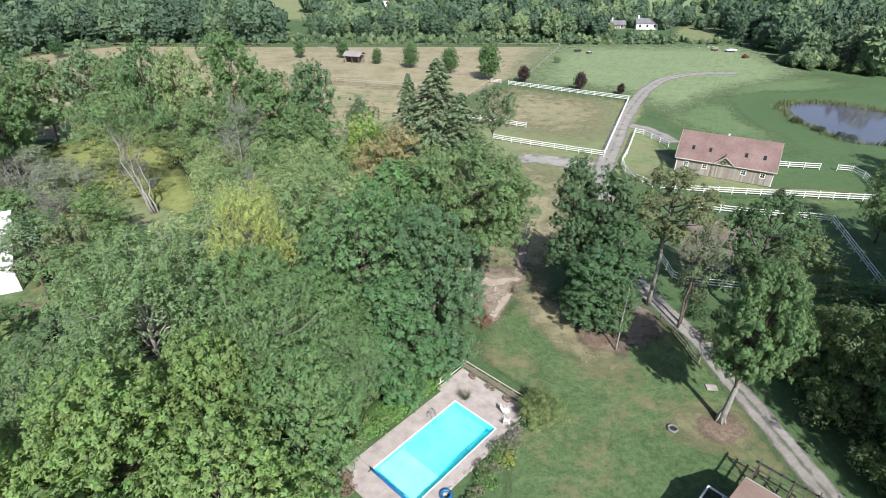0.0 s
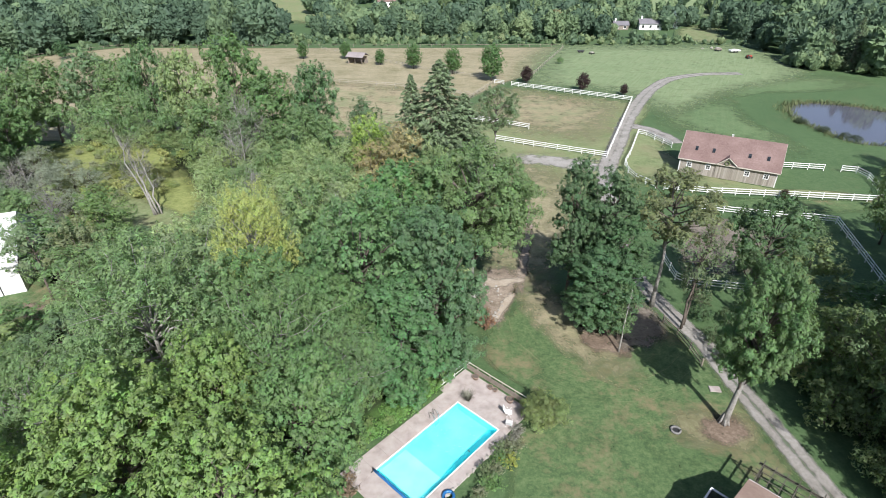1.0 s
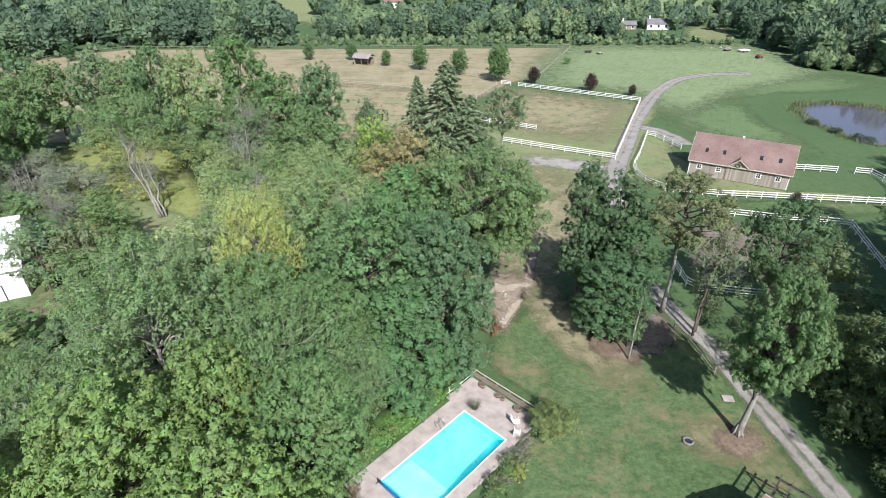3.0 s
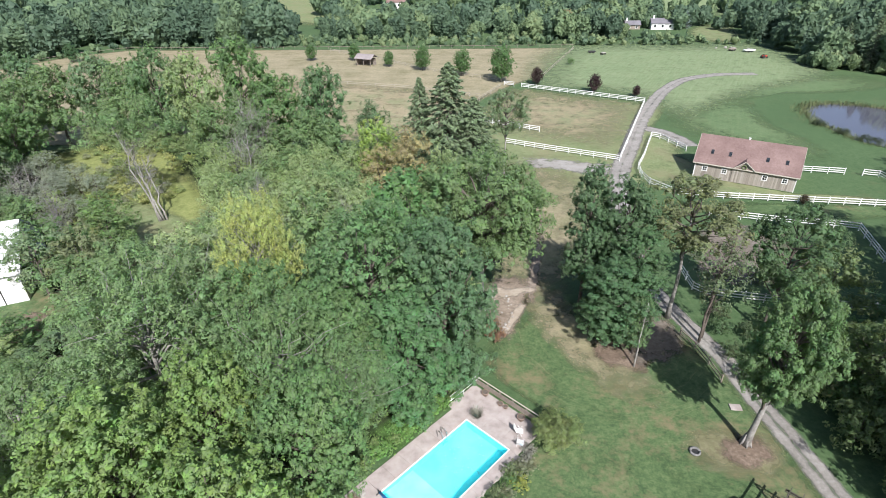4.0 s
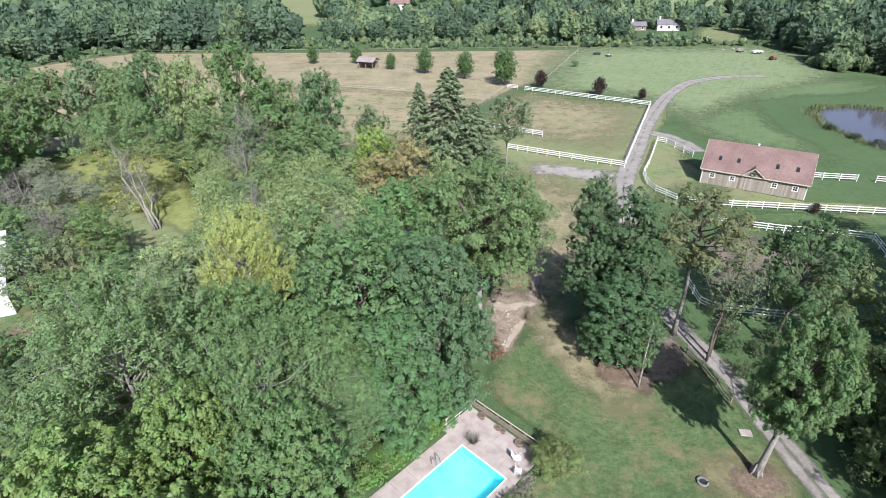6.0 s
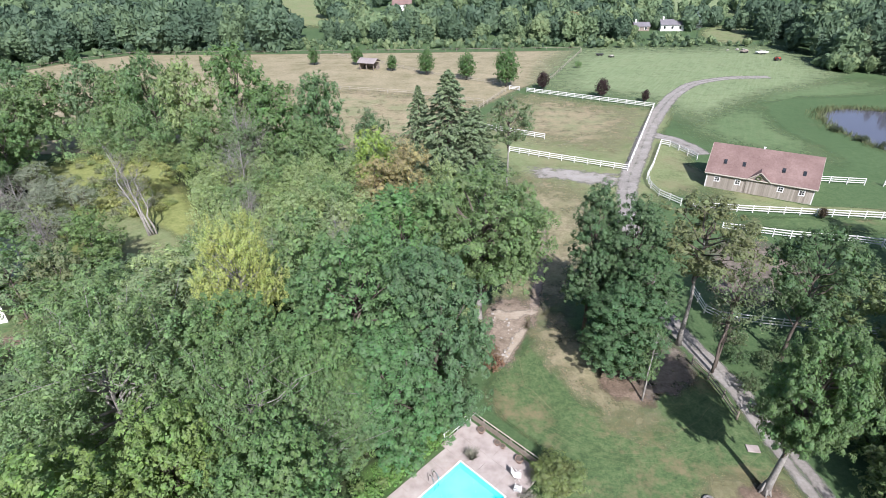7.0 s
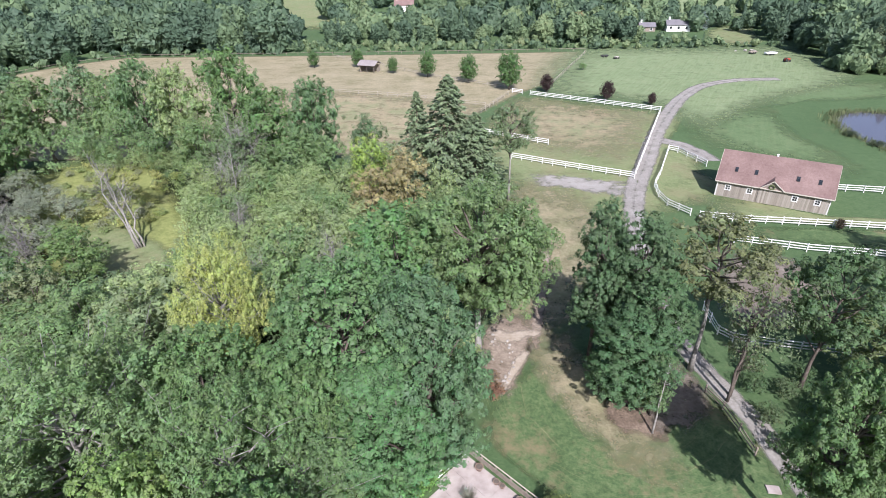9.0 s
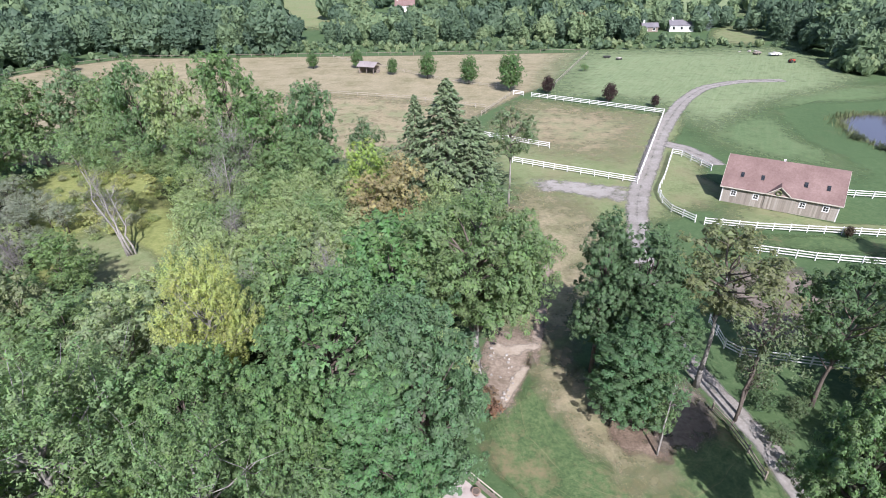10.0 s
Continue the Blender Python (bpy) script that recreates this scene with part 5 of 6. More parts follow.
big(T_THIN, 9.0, 95.0, (1.0, 1.0, 1.02), (0.1, 0.145, 0.07), "slender grey-green tree beside a paddock", 2)
big(W0, -42.5, 110.5, (1.05, 1.05, 1.33), DEEP, "tall deep green tree above a hay field", 4)
big(W1, -34.0, 105.0, (1.0, 1.0, 1.0), DEEP, "tall deep green tree above a hay field", 4)
big(W0, -25.0, 102.5, (0.85, 0.85, 1.1), (0.08, 0.14, 0.06), "tall green tree above a hay field", 3)
big(W1, -51.0, 107.0, (0.85, 0.85, 1.2), PALE, "pale-leaved tree above a hay field", 4)
big(W1, -59.5, 110.0, (0.9, 0.9, 1.25), (0.085, 0.145, 0.06), "green tree above a hay field", 4)
for x, y, k, c in ((-67.5, 113.5, 1.05, ASH), (-75, 116, 1.1, (0.1, 0.155, 0.075)), (-84, 114, 1.0, ASH), (-94, 117, 1.12, (0.09, 0.15, 0.07)), (-103, 116, 1.1, ASH)):
    big(T_WOODMAPLE[int(-x) % 2], x, y, (1.0, 1.0, k), c, "grey-green tree above a hay field", 3)
big(T_MID[0], -16.0, 105.0, (1.0, 1.0, 1.0), (0.08, 0.125, 0.06), "small rounded grey-green tree", 3)
big(T_MID[1], -13.5, 91.0, (0.9, 0.9, 1.05), (0.18, 0.25, 0.05), "small rounded yellow-green tree in a wood", 3)
big(T_MID[2], -60.0, 115.0, (1.5, 1.5, 1.1), (0.11, 0.165, 0.08), "grey-green tree above a weedy clearing", 3)
big(W0, -85.0, 105.0, (1.0, 1.0, 0.95), ASH, LA, 4)
big(W1, -92.0, 99.0, (1.1, 1.1, 0.95), ASH, LA, 4)
big(W0, -80.0, 95.0, (0.85, 0.85, 0.8), DEEP, "deep green tree beside a weedy clearing", 4)
big(T_MID[1], -47.5, 66.5, (1.1, 1.1, 0.8), (0.1, 0.155, 0.05), "rounded green tree by a white house", 3)
big(T_MID[2], -45.0, 57.0, (1.0, 1.0, 0.85), (0.14, 0.16, 0.08), "half-bare brownish green tree by a white house", 3)
big(T_SPARSE, -48.5, 54.5, (1.1, 1.1, 0.9), (0.12, 0.165, 0.085), "sparse pale tree before a white house", 2)
# right of the lawn
CLUMP = (0.062, 0.108, 0.048)
big(T_TALL[0], 14.9, 54.8, (0.95, 0.95, 1.0), CLUMP, "tall dark green oak with a ragged top", 3, 0.6)
big(T_TALL[1], 18.4, 53.4, (1.0, 1.0, 0.95), CLUMP, "tall dark green oak with a ragged top", 3, 2.1)
big(T_COLUMN, 16.8, 48.9, (0.98, 0.98, 0.6), (0.058, 0.112, 0.048), "dense green tree leafed to the ground", 3)
big(T_TALL[1], 19.3, 50.6, (0.95, 0.95, 0.72), (0.06, 0.112, 0.046), "dense dark green young oak", 3)
big(T_MID[0], 19.0, 46.9, (0.5, 0.5, 0.62), (0.085, 0.135, 0.055), "slender light green tree at the lawn's edge", 2)
big(T_THIN, 24.9, 53.2, (1.3, 1.3, 1.1), (0.115, 0.13, 0.058), "tall pale-trunked tree with a high crown", 2)
big(T_LAWNOAK, 25.5, 35.0, (0.72, 0.72, 0.98), (0.082, 0.14, 0.05), "straight oak with a pale trunk on a lawn", 4, 0.2)
big(T_RAGGED, 34.6, 50.8, (1.0, 1.0, 1.0), (0.068, 0.115, 0.048), "leaning tree with a ragged dark crown", 3, 0.15)
big(T_MID[1], 40.2, 51.2, (1.05, 1.05, 0.85), (0.115, 0.15, 0.06), "ragged olive-green tree beside a riding ring", 3)

for x, y, k in ((43.5, 24.5, 1.1), (43.0, 36.0, 0.75), (42.5, 43.5, 0.5)):
    big(T_NEAR[int(y) % 2], x, y, (1.2, 1.2, k), DEEP, "dark green maple in a shaded roadside wood", 3)

# out-of-view trees, added to cast shade over the drive and riding ring
for i, (x, y, k) in enumerate(((41.5, 15, 1.1), (45, 12, 1.15), (42.5, 20.5, 1.05), (47, 22, 1.1), (46, 30.5, 1.08), (45.5, 38.5, 1.1), (50.5, 44.5, 1.12), (52, 33, 1.1), (57.5, 50, 1.12), (64, 53, 1.1), (72, 55, 1.15))):
    big(T_WOODMAPLE[i % 2], x, y, (0.9, 0.9, k), DEEP, "tall unseen tree added to shade a drive and ring", 3)

for i in range(34):
    x, y = rngw.uniform(34.2, 41), rngw.uniform(17, 47)
    put(T_SHRUB[i % 2], x, y, rngw.uniform(0.6, 1.2), [DEEP, (0.1, 0.14, 0.05), (0.14, 0.17, 0.06)][i % 3], ["deep green", "olive", "yellowish green"][i % 3] + " shrub along a gravel drive", category="shrub", group="roadside shrubs")

# the taller of these rise out of view to shade the drive's verge
for x, y, k, c in ((36.6, 25.0, 1.15, (0.08, 0.12, 0.045)), (37.4, 30.0, 1.2, (0.075, 0.12, 0.045)), (37.4, 34.8, 1.12, (0.085, 0.125, 0.048)), (37.8, 39.8, 0.74, (0.1, 0.14, 0.05)), (40.0, 27.5, 1.1, (0.07, 0.11, 0.04))):
    big(T_NEAR[int(x * 2) % 2], x, y, (0.95, 0.95, k), c, "green tree leaning over a gravel drive", 2)

for i, (x, y) in enumerate([(29.8, 50.3), (29.2, 46.2), (28.9, 43.1), (32.5, 49.7), (35.1, 51.9), (30.7, 53.0)]):
    put(T_SHRUB[i % 2], x, y, (0.55, 0.55, 0.5), [(0.055, 0.095, 0.04), (0.07, 0.1, 0.045)][i % 2], "low dark green shrub beside a gravel drive", category="shrub", group="roadside shrubs")

# fill the wood
WOOD = [(-9, 10), (-10, 25), (-9, 33.5), (-2, 42), (0, 46), (-1, 52), (-1, 60), (2, 74), (4, 90), (-2, 100), (-18, 104), (-42, 112), (-75, 108), (-116, 104), (-110, 62), (-74, 40), (-66, 30), (-50, 6)]
CLEAR = [(-46, 73, 10), (-51, 80, 10), (-57, 89, 9.5), (-63, 100, 8), (-62, 84, 9), (-70, 107, 7), (-70, 92, 9), (-52, 96, 7), (-58, 104, 5), (-62, 60, 9.5), (-58, 52, 8), (-28, 62, 3.0), (-48, 51, 7), (-43, 46, 4), (-72, 106, 8), (-66, 98, 8), (-76, 111, 7), (-80, 103, 6), (-52, 102, 6), (-47, 86, 5.5), (-54, 49, 6), (-57, 66, 7)]
LOWER = [(-39, 41, 8.5), (-40, 62, 7), (-66, 72, 8)]  # scrub


def inside(x, y, poly):
    c = False
    for (x0, y0), (x1, y1) in zip(poly, poly[1:] + poly[:1]):
        if (y0 > y) != (y1 > y) and x < (x1 - x0) * (y - y0) / (y1 - y0) + x0:
            c = not c
    return c


tones = [DEEP, ASH, (0.11, 0.17, 0.066), (0.15, 0.19, 0.095), (0.185, 0.235, 0.1), (0.095, 0.14, 0.066), (0.17, 0.22, 0.08)]
TONE_NAMES = ["deep green", "grey-green", "green", "dull olive", "pale sage", "dusky green", "yellowish green"]
tries = 0
while tries < 2200:
    tries += 1
    x, y = rngw.uniform(-116, 8), rngw.uniform(6, 112)
    if x < -0.95 * y - 8 or not inside(x, y, WOOD) or any((x - a) ** 2 + (y - b) ** 2 < r * r for a, b, r in CLEAR):
        continue
    if any((x - a) ** 2 + (y - b) ** 2 < (r + (1.5 if 58 < y < 95 and -44 < x < 2 else 2.3)) ** 2 for a, b, r in TAKEN):
        continue
    k = int(rngw.integers(0, len(tones)))
    near = y < 58 and x > -42
    low = 58 < y < 95 and -44 < x < 2
    edge_row = y > 92 or x < -62
    tall = rngw.uniform(0.75, 1.05) if near else rngw.uniform(0.75, 1.35) if low else rngw.uniform(0.75, 1.15) if edge_row else rngw.uniform(0.6, 0.95)
    if any((x - a) ** 2 + (y - b) ** 2 < r * r for a, b, r in LOWER):
        tall = min(tall, 0.62)
    elif edge_row and x < -45:
        tall *= 1.3
    if low and k in (0, 5):
        k = int(rngw.integers(1, 5))
    if low and rngw.uniform() < 0.35:
        k = 4
    wide = rngw.uniform(0.95, 1.3)
    TAKEN.append((x, y, 1.0 if low else 1.9))
    put(T_LOW[tries % 3] if low else T_NEAR[tries % 2] if near else T_MID[tries % 3], x, y, (wide, wide, tall), tones[k], TONE_NAMES[k] + " young tree in a dense mixed wood", group="wood trees")
tries = 0
while tries < 130:
    tries += 1
    x, y = rngw.uniform(-100, 8), rngw.uniform(20, 112)
    if x < -0.95 * y - 8 or not inside(x, y, WOOD) or any((x - a) ** 2 + (y - b) ** 2 < (r * 0.55) ** 2 for a, b, r in CLEAR):
        continue
    if tries % 3 and y < 60:
        continue
    k = int(rngw.integers(0, len(tones)))
    put(T_SCRUB[tries % 2], x, y, rngw.uniform(0.7, 1.3), tones[k], TONE_NAMES[k] + " shrub in a weedy wood", category="shrub", group="wood shrubs")

# wood right of the drive
RIGHT = [(36.5, 15), (34.8, 30), (35.5, 42), (40, 47), (46, 50), (56, 50.5), (63, 54), (74, 55), (110, 40), (80, 15)]
tries = 0
while tries < 700:
    tries += 1
    x, y = rngw.uniform(34, 100), rngw.uniform(2, 84)
    if not inside(x, y, RIGHT) or any((x - a) ** 2 + (y - b) ** 2 < (r + 1.8) ** 2 for a, b, r in TAKEN):
        continue
    TAKEN.append((x, y, 1.8))
    # far right trees are heightened, unseen, so their shade reaches the ring
    put(T_MID[tries % 3], x, y, (1.1, 1.1, rngw.uniform(0.7, 1.05) * (0.55 if y > 38 and x < 50 else 1.75 if x > 51 + max(0, y - 36) * 0.9 else 1)), [DEEP, (0.08, 0.12, 0.045), (0.1, 0.13, 0.05)][tries % 3], "dark green tree in a shaded wood", group="wood trees")

for x, y, k in ((63.0, 68.5, 1.25), (68.5, 62, 0.75), (75, 66, 0.85), (84, 88, 0.9), (88, 95, 0.8)):
    put(T_MID[0], x, y, (0.9, 0.9, k), OAK, "dark green tree behind a white fence", group="wood trees")

# trees in the fields
LF = "young green tree by a hay field fence"
for x, y, s, c in ((-37.2, 208.9, 0.95, DEEP), (-23.2, 197.4, 0.85, DEEP), (-11.0, 190.8, 1.3, DEEP), (2.3, 182.6, 1.35, DEEP), (14.3, 173.0, 1.75, DEEP), (-53.0, 208.9, 0.9, DEEP), (-142.5, 208.6, 1.1, BLUE)):
    put(T_FIELD, x, y, s, (c[0] * 0.7, c[1] * 0.78, c[2] * 0.7), LF, group="field trees")
for x, y, s in ((24.8, 169.4, 0.82), (39.7, 159.4, 0.84), (50.4, 154.6, 0.52)):
    put(T_FIELD, x, y, s, (0.036, 0.019, 0.02), "young purple-leaved tree beside a white fence", group="purple trees")
put(T_FIELD, 57.5, 84.0, 0.3, (0.05, 0.035, 0.022), "small dark shrub at a white fence", category="shrub")
put(T_FIELD, 70.5, 80.0, (0.34, 0.34, 0.42), (0.07, 0.04, 0.03), "small reddish shrub at a white fence", category="shrub")
put(T_SHRUB[0], 40.6, 199.0, 0.6, DEEP, "lone shrub on a mown hill", category="shrub")
put(T_BUSH, 8.9, 35.1, (1.0, 1.0, 0.8), (0.125, 0.16, 0.055), "clipped round green bush by a pool terrace", category="bush")
put(T_SHRUB[0], 39.6, 60.5, (0.75, 0.75, 1.25), OAK, "dark leaning shrub in a riding ring", category="shrub")
for x, y in ((86.6, 121.0), (88.6, 116.2), (89.6, 114.2), (95.5, 110.6), (85.4, 127.5)):
    put(T_SHRUB[0], x, y, (0.6, 0.6, 0.32), (0.04, 0.055, 0.03), "dark reedy shrub at a pond's edge", category="shrub")

for i in range(17):
    x, y, k = -60 - 0.95 * i + rngw.normal() * 3.0, 77 + 1.05 * i + rngw.normal() * 2.5, rngw.uniform(0.35, 0.62)
    put(T_SPARSE, x, y, (k * 1.6, k * 1.6, k), (0.17, 0.19, 0.14), "grey half-bare shrub in a weedy clearing", category="shrub", group="grey shrubs")

for i in range(16):
    x, y = -52 - 1.75 * i + rngw.normal() * 1.2, 109 + rngw.normal() * 2.2 + 0.35 * i
    put(T_LOW[i % 3], x, y, (1.1, 1.1, rngw.uniform(0.55, 0.8)), [PALE, (0.15, 0.19, 0.075), ASH][i % 3], ["pale", "yellowish green", "grey-green"][i % 3] + " sapling at the edge of a hay field", group="field edge saplings")
for i, (x, y) in enumerate([(-7.4, 36.2), (-8.4, 34.9), (-6.4, 37.7)]):
    put(T_SHRUB[i % 2], x - 0.6, y + 0.3, (0.62, 0.62, 0.7), [(0.1, 0.165, 0.05), DEEP][i % 2], "leafy green shrub beside a pool terrace", category="shrub", group="pool shrubs")

# weeds in the clearing
for i in range(96):
    f = i / 95
    x, y = -52 - 19 * f + rngw.normal() * 4.5, 87 + 24 * f + rngw.normal() * 3.5
    k = rngw.uniform(0.25, 0.6)
    put(T_PLANT, x, y, (k * 1.2, k * 1.2, k), [(0.21, 0.245, 0.07), (0.24, 0.25, 0.09), (0.16, 0.205, 0.08), (0.17, 0.18, 0.115)][i % 4], ["yellow-green", "straw-coloured", "green", "greyish"][i % 4] + " tall weeds in a clearing", category="weeds", group="clearing weeds")


# round the pool
def at(u, v):
    p = POOL @ Vector((u, v, 0))
    return p.x, p.y


WEED = (0.1, 0.2, 0.045)
for i, (u, v) in enumerate(((-4.6, 5.2), (-3.4, 5.3), (-2.3, 5.2), (-1.1, 5.4), (0.2, 5.3), (1.4, 5.2), (2.6, 5.3), (3.8, 5.4), (5.0, 5.3), (6.2, 5.6), (7.4, 5.7), (8.8, 5.9), (-2.8, 6.3), (-0.4, 6.5), (1.9, 6.4), (4.4, 6.4))):
    x, y = at(u, v)
    k = rngw.uniform(0.3, 0.5)
    put(T_PLANT, x, y, (k, k, k * rngw.uniform(0.6, 1.0)), WEED if i % 3 else (0.13, 0.19, 0.06), "bright green weeds beside a concrete pool deck", category="weeds", group="pool-side weeds")
BEDS = [(0.1, 0.13, 0.06), (0.09, 0.16, 0.05), (0.14, 0.15, 0.09), (0.19, 0.21, 0.04)]
for i, (u, v) in enumerate(((5.6, -4.1), (4.8, -4.2), (4.0, -4.4), (3.4, -4.3), (2.4, -4.7), (1.5, -5.0), (0.8, -4.8), (-0.2, -5.3), (-1.1, -5.4), (-2.0, -5.7), (-3.0, -5.9), (5.0, -4.9), (3.0, -5.2), (0.4, -5.8), (6.2, -3.8), (-4.0, -6.0))):
    x, y = at(u, v)
    k = rngw.uniform(0.26, 0.44)
    put(T_PLANT, x, y, (k, k, k * rngw.uniform(0.6, 1.1)), BEDS[3] if i == 12 else (0.17, 0.16, 0.14) if i in (0, 1, 14) else BEDS[i % 3], "yellow flowering garden plant in a bed" if i == 12 else "low leafy garden plant beside a pool terrace", category="plant", group="garden plants")


def stone_mesh(seed):
    r = np.random.default_rng(seed)
    bm = bmesh.new()
    bmesh.ops.create_icosphere(bm, subdivisions=1, radius=0.5)
    for v in bm.verts:
        v.co = v.co * r.uniform(0.75, 1.2)
        v.co.z *= 0.6
    me = bpy.data.meshes.new("rock")
    bm.to_mesh(me)
    bm.free()
    me.materials.append(M_STONE)
    return me


STONES = [stone_mesh(k) for k in range(4)]


def rocks(places, sizes, label, group):
    for i, (x, y) in enumerate(places):
        o = tagged(new("rock", STONES[i % 4]), label, "rock", group)
        k = rngw.uniform(*sizes)
        o.matrix_world = Matrix.LocRotScale((x, y, 0.05 + 0.1 * k), Euler((0, 0, rngw.uniform(0, 6))), Vector((k, k * 0.8, k * 0.8)))


rocks([at(5.9 - i * 0.62, -3.55 - max(0, (4 - i * 0.62)) * 0.13 + rngw.uniform(-0.12, 0.12)) for i in range(17)], (0.28, 0.55), "pale fieldstone edging a pool terrace", "edging stones")
rocks([(6.8 + rngw.normal() * 0.35, 54.7 + rngw.normal() * 1.0) for _ in range(9)] + [(6.0 + rngw.normal() * 0.3, 51.6 + rngw.normal() * 0.8) for _ in range(7)] + [(5.4 + rngw.normal() * 0.9, 56.4 + rngw.normal()) for _ in range(6)], (0.2, 0.5), "pale stone on a bare earth bank", "bank stones")
patch("pale_sand", [(9.7, 57.2), (8.1, 53.8), (6.5, 50.9), (5.2, 48.5), (4.7, 48.8), (6.0, 51.9), (6.8, 54.4), (8.9, 57.2)], 0.032, M_SAND, 0.8, "pale washed-out sand on an earth bank", "ground")
patch("pink_sand", [(3.8, 58.7), (5.6, 59.6), (8.2, 59.4), (11.2, 60.1), (11.4, 59.0), (7.6, 57.2), (5.0, 56.2), (3.7, 56.7)], 0.034, M_SAND, 0.8, "pinkish bare sand at the head of an earth bank", "ground")
put(T_SHRUB[0], 4.6, 49.2, (0.5, 0.5, 0.34), (0.16, 0.085, 0.05), "dead rust-brown shrub on an earth bank", category="shrub")
put(T_SHRUB[1], 4.3, 51.2, (0.45, 0.45, 0.28), (0.15, 0.1, 0.06), "dead rust-brown shrub on an earth bank", category="shrub")
put(T_SHRUB[1], -47.3, 48.2, (1.2, 0.8, 0.34), (0.16, 0.11, 0.075), "flat dry brown shrub beside a white house", category="shrub")


def timber_edging():
    thing = new("timber_edging")
    thing.matrix_world = POOL
    tagged(thing, "low weathered timber wall with a pale cap rail", "wall")
    for v in np.linspace(5.1, -2.7, 6):
        part("post", box(bmesh.new(), (0.12, 0.12, 0.85), (9.5, v, 0.42), bevel=0.015), M_GREYWOOD, thing)
    for k in range(3):
        part("plank", box(bmesh.new(), (0.05, 7.9, 0.19), (9.42, 1.2, 0.14 + k * 0.2), bevel=0.01), M_GREYWOOD, thing)
    part("cap_rail", box(bmesh.new(), (0.09, 8.0, 0.05), (9.5, 1.2, 0.88), bevel=0.01), M_PALEWOOD, thing)


timber_edging()


def pool_gate():
    """The pale rails at the wood corner of the deck."""
    thing = new("deck_railing")
    thing.matrix_world = POOL
    tagged(thing, "pale pipe railing at a pool deck corner", "railing")
    for u in (5.7, 7.4, 9.1):
        bm = bmesh.new()
        tube(bm, [(u, 4.85, 0), (u, 4.85, 1.2)], [0.035, 0.03], 6)
        part("post", bm, M_WHITE, thing)
    for z in (0.55, 1.15):
        bm = bmesh.new()
        tube(bm, [(5.5, 4.85, z), (7.4, 4.86, z - 0.02), (9.9, 4.85, z + 0.04)], [0.03, 0.03, 0.03], 6)
        part("rail", bm, M_WHITE, thing)


pool_gate()


def pot(u, v, r, soil=True):
    thing = new("flower_pot")
    thing.matrix_world = POOL @ Matrix.Translation((u, v, 0.125))
    tagged(thing, "round terracotta flower pot on a concrete deck", "pot", "flower pots")
    bm = bmesh.new()
    tube(bm, [(0, 0, 0), (0, 0, r * 0.9), (0, 0, r * 1.1)], [r * 0.7, r, r * 1.1], 14)
    part("body", bm, M_TERRACOTTA, thing)
    bm = bmesh.new()
    tube(bm, [(0, 0, r * 1.06), (0, 0, r * 1.13)], [r * 0.9, r * 0.85], 12)
    part("soil", bm, M_BARK, thing)


pot(8.75, 3.2, 0.34)
pot(8.7, 1.3, 0.26)
pot(8.75, 0.7, 0.24)
pot(8.6, -1.2, 0.36)


def grass_clump(u, v):
    thing = new("ornamental_grass")
    thing.matrix_world = POOL @ Matrix.Translation((u, v, 0.12))
    tagged(thing, "spiky grey ornamental grass beside a pool", "plant")
    r = np.random.default_rng(9)
    q = []
    for _ in range(260):
        a, h, ln = r.uniform(0, math.tau), r.uniform(0.4, 1.0), r.uniform(0.15, 0.85)
        d = np.array((math.cos(a), math.sin(a), 0))
        n_ = np.array((-d[1], d[0], 0)) * 0.022
        b, t = d * 0.12 * r.uniform(0, 1), d * ln + np.array((0, 0, h))
        q.append((b - n_, b + n_, t + n_ * 0.3, t - n_ * 0.3))
    part("blades", quads_mesh("blades", np.array(q), M_DRYREED), None, thing)["kind"] = "stuff"


grass_clump(6.0, 1.9)


def deck_chair(u, v, turn):
    thing = new("deck_chair")
    thing.matrix_world = POOL @ Matrix.LocRotScale((u, v, 0.125), Euler((0, 0, turn)), None)
    tagged(thing, "white folding deck chair on a pool deck", "chair", "deck chairs")
    part("seat", box(bmesh.new(), (0.55, 0.6, 0.05), (0, 0, 0.38), bevel=0.015), M_WHITE, thing)
    part("backrest", box(bmesh.new(), (0.55, 0.05, 0.7), (0, 0.42, 0.68), Matrix.Rotation(-0.45, 4, "X"), 0.015), M_WHITE, thing)
    for sx in (-0.27, 0.27):
        for tilt in (-0.5, 0.5):
            part("leg", box(bmesh.new(), (0.04, 0.04, 0.86), (sx, 0, 0.36), Matrix.Rotation(tilt, 4, "X"), 0.008), M_WHITE, thing)


deck_chair(7.2, -2.1, 0.6)
deck_chair(6.2, -2.9, 2.0)


def pool_float(u, v):
    bm = bmesh.new()
    tube(bm, [(0.42 * math.cos(a), 0.42 * math.sin(a), 0.14) for a in np.linspace(0, math.tau, 17)], [0.14] * 17, 8)
    o = tagged(part("pool_float", bm, M_BLUE), "blue inflatable ring lying on a pool deck", "float")
    o.matrix_world = POOL @ Matrix.Translation((u, v, 0.125))


pool_float(-2.9, -3.75)


rocks([(-7.3, 29.5), (-7.5, 28.8), (-7.2, 28.1)], (0.5, 0.85), "pale stone at a pool terrace corner", "corner stones")
for x, y in ((-7.5, 27.6), (-7.9, 28.6), (-8.1, 27.2)):
    put(T_PLANT, x, y, (0.3, 0.3, 0.3), (0.17, 0.12, 0.08), "dead brown weeds at a pool terrace corner", category="weeds", group="dead weeds")


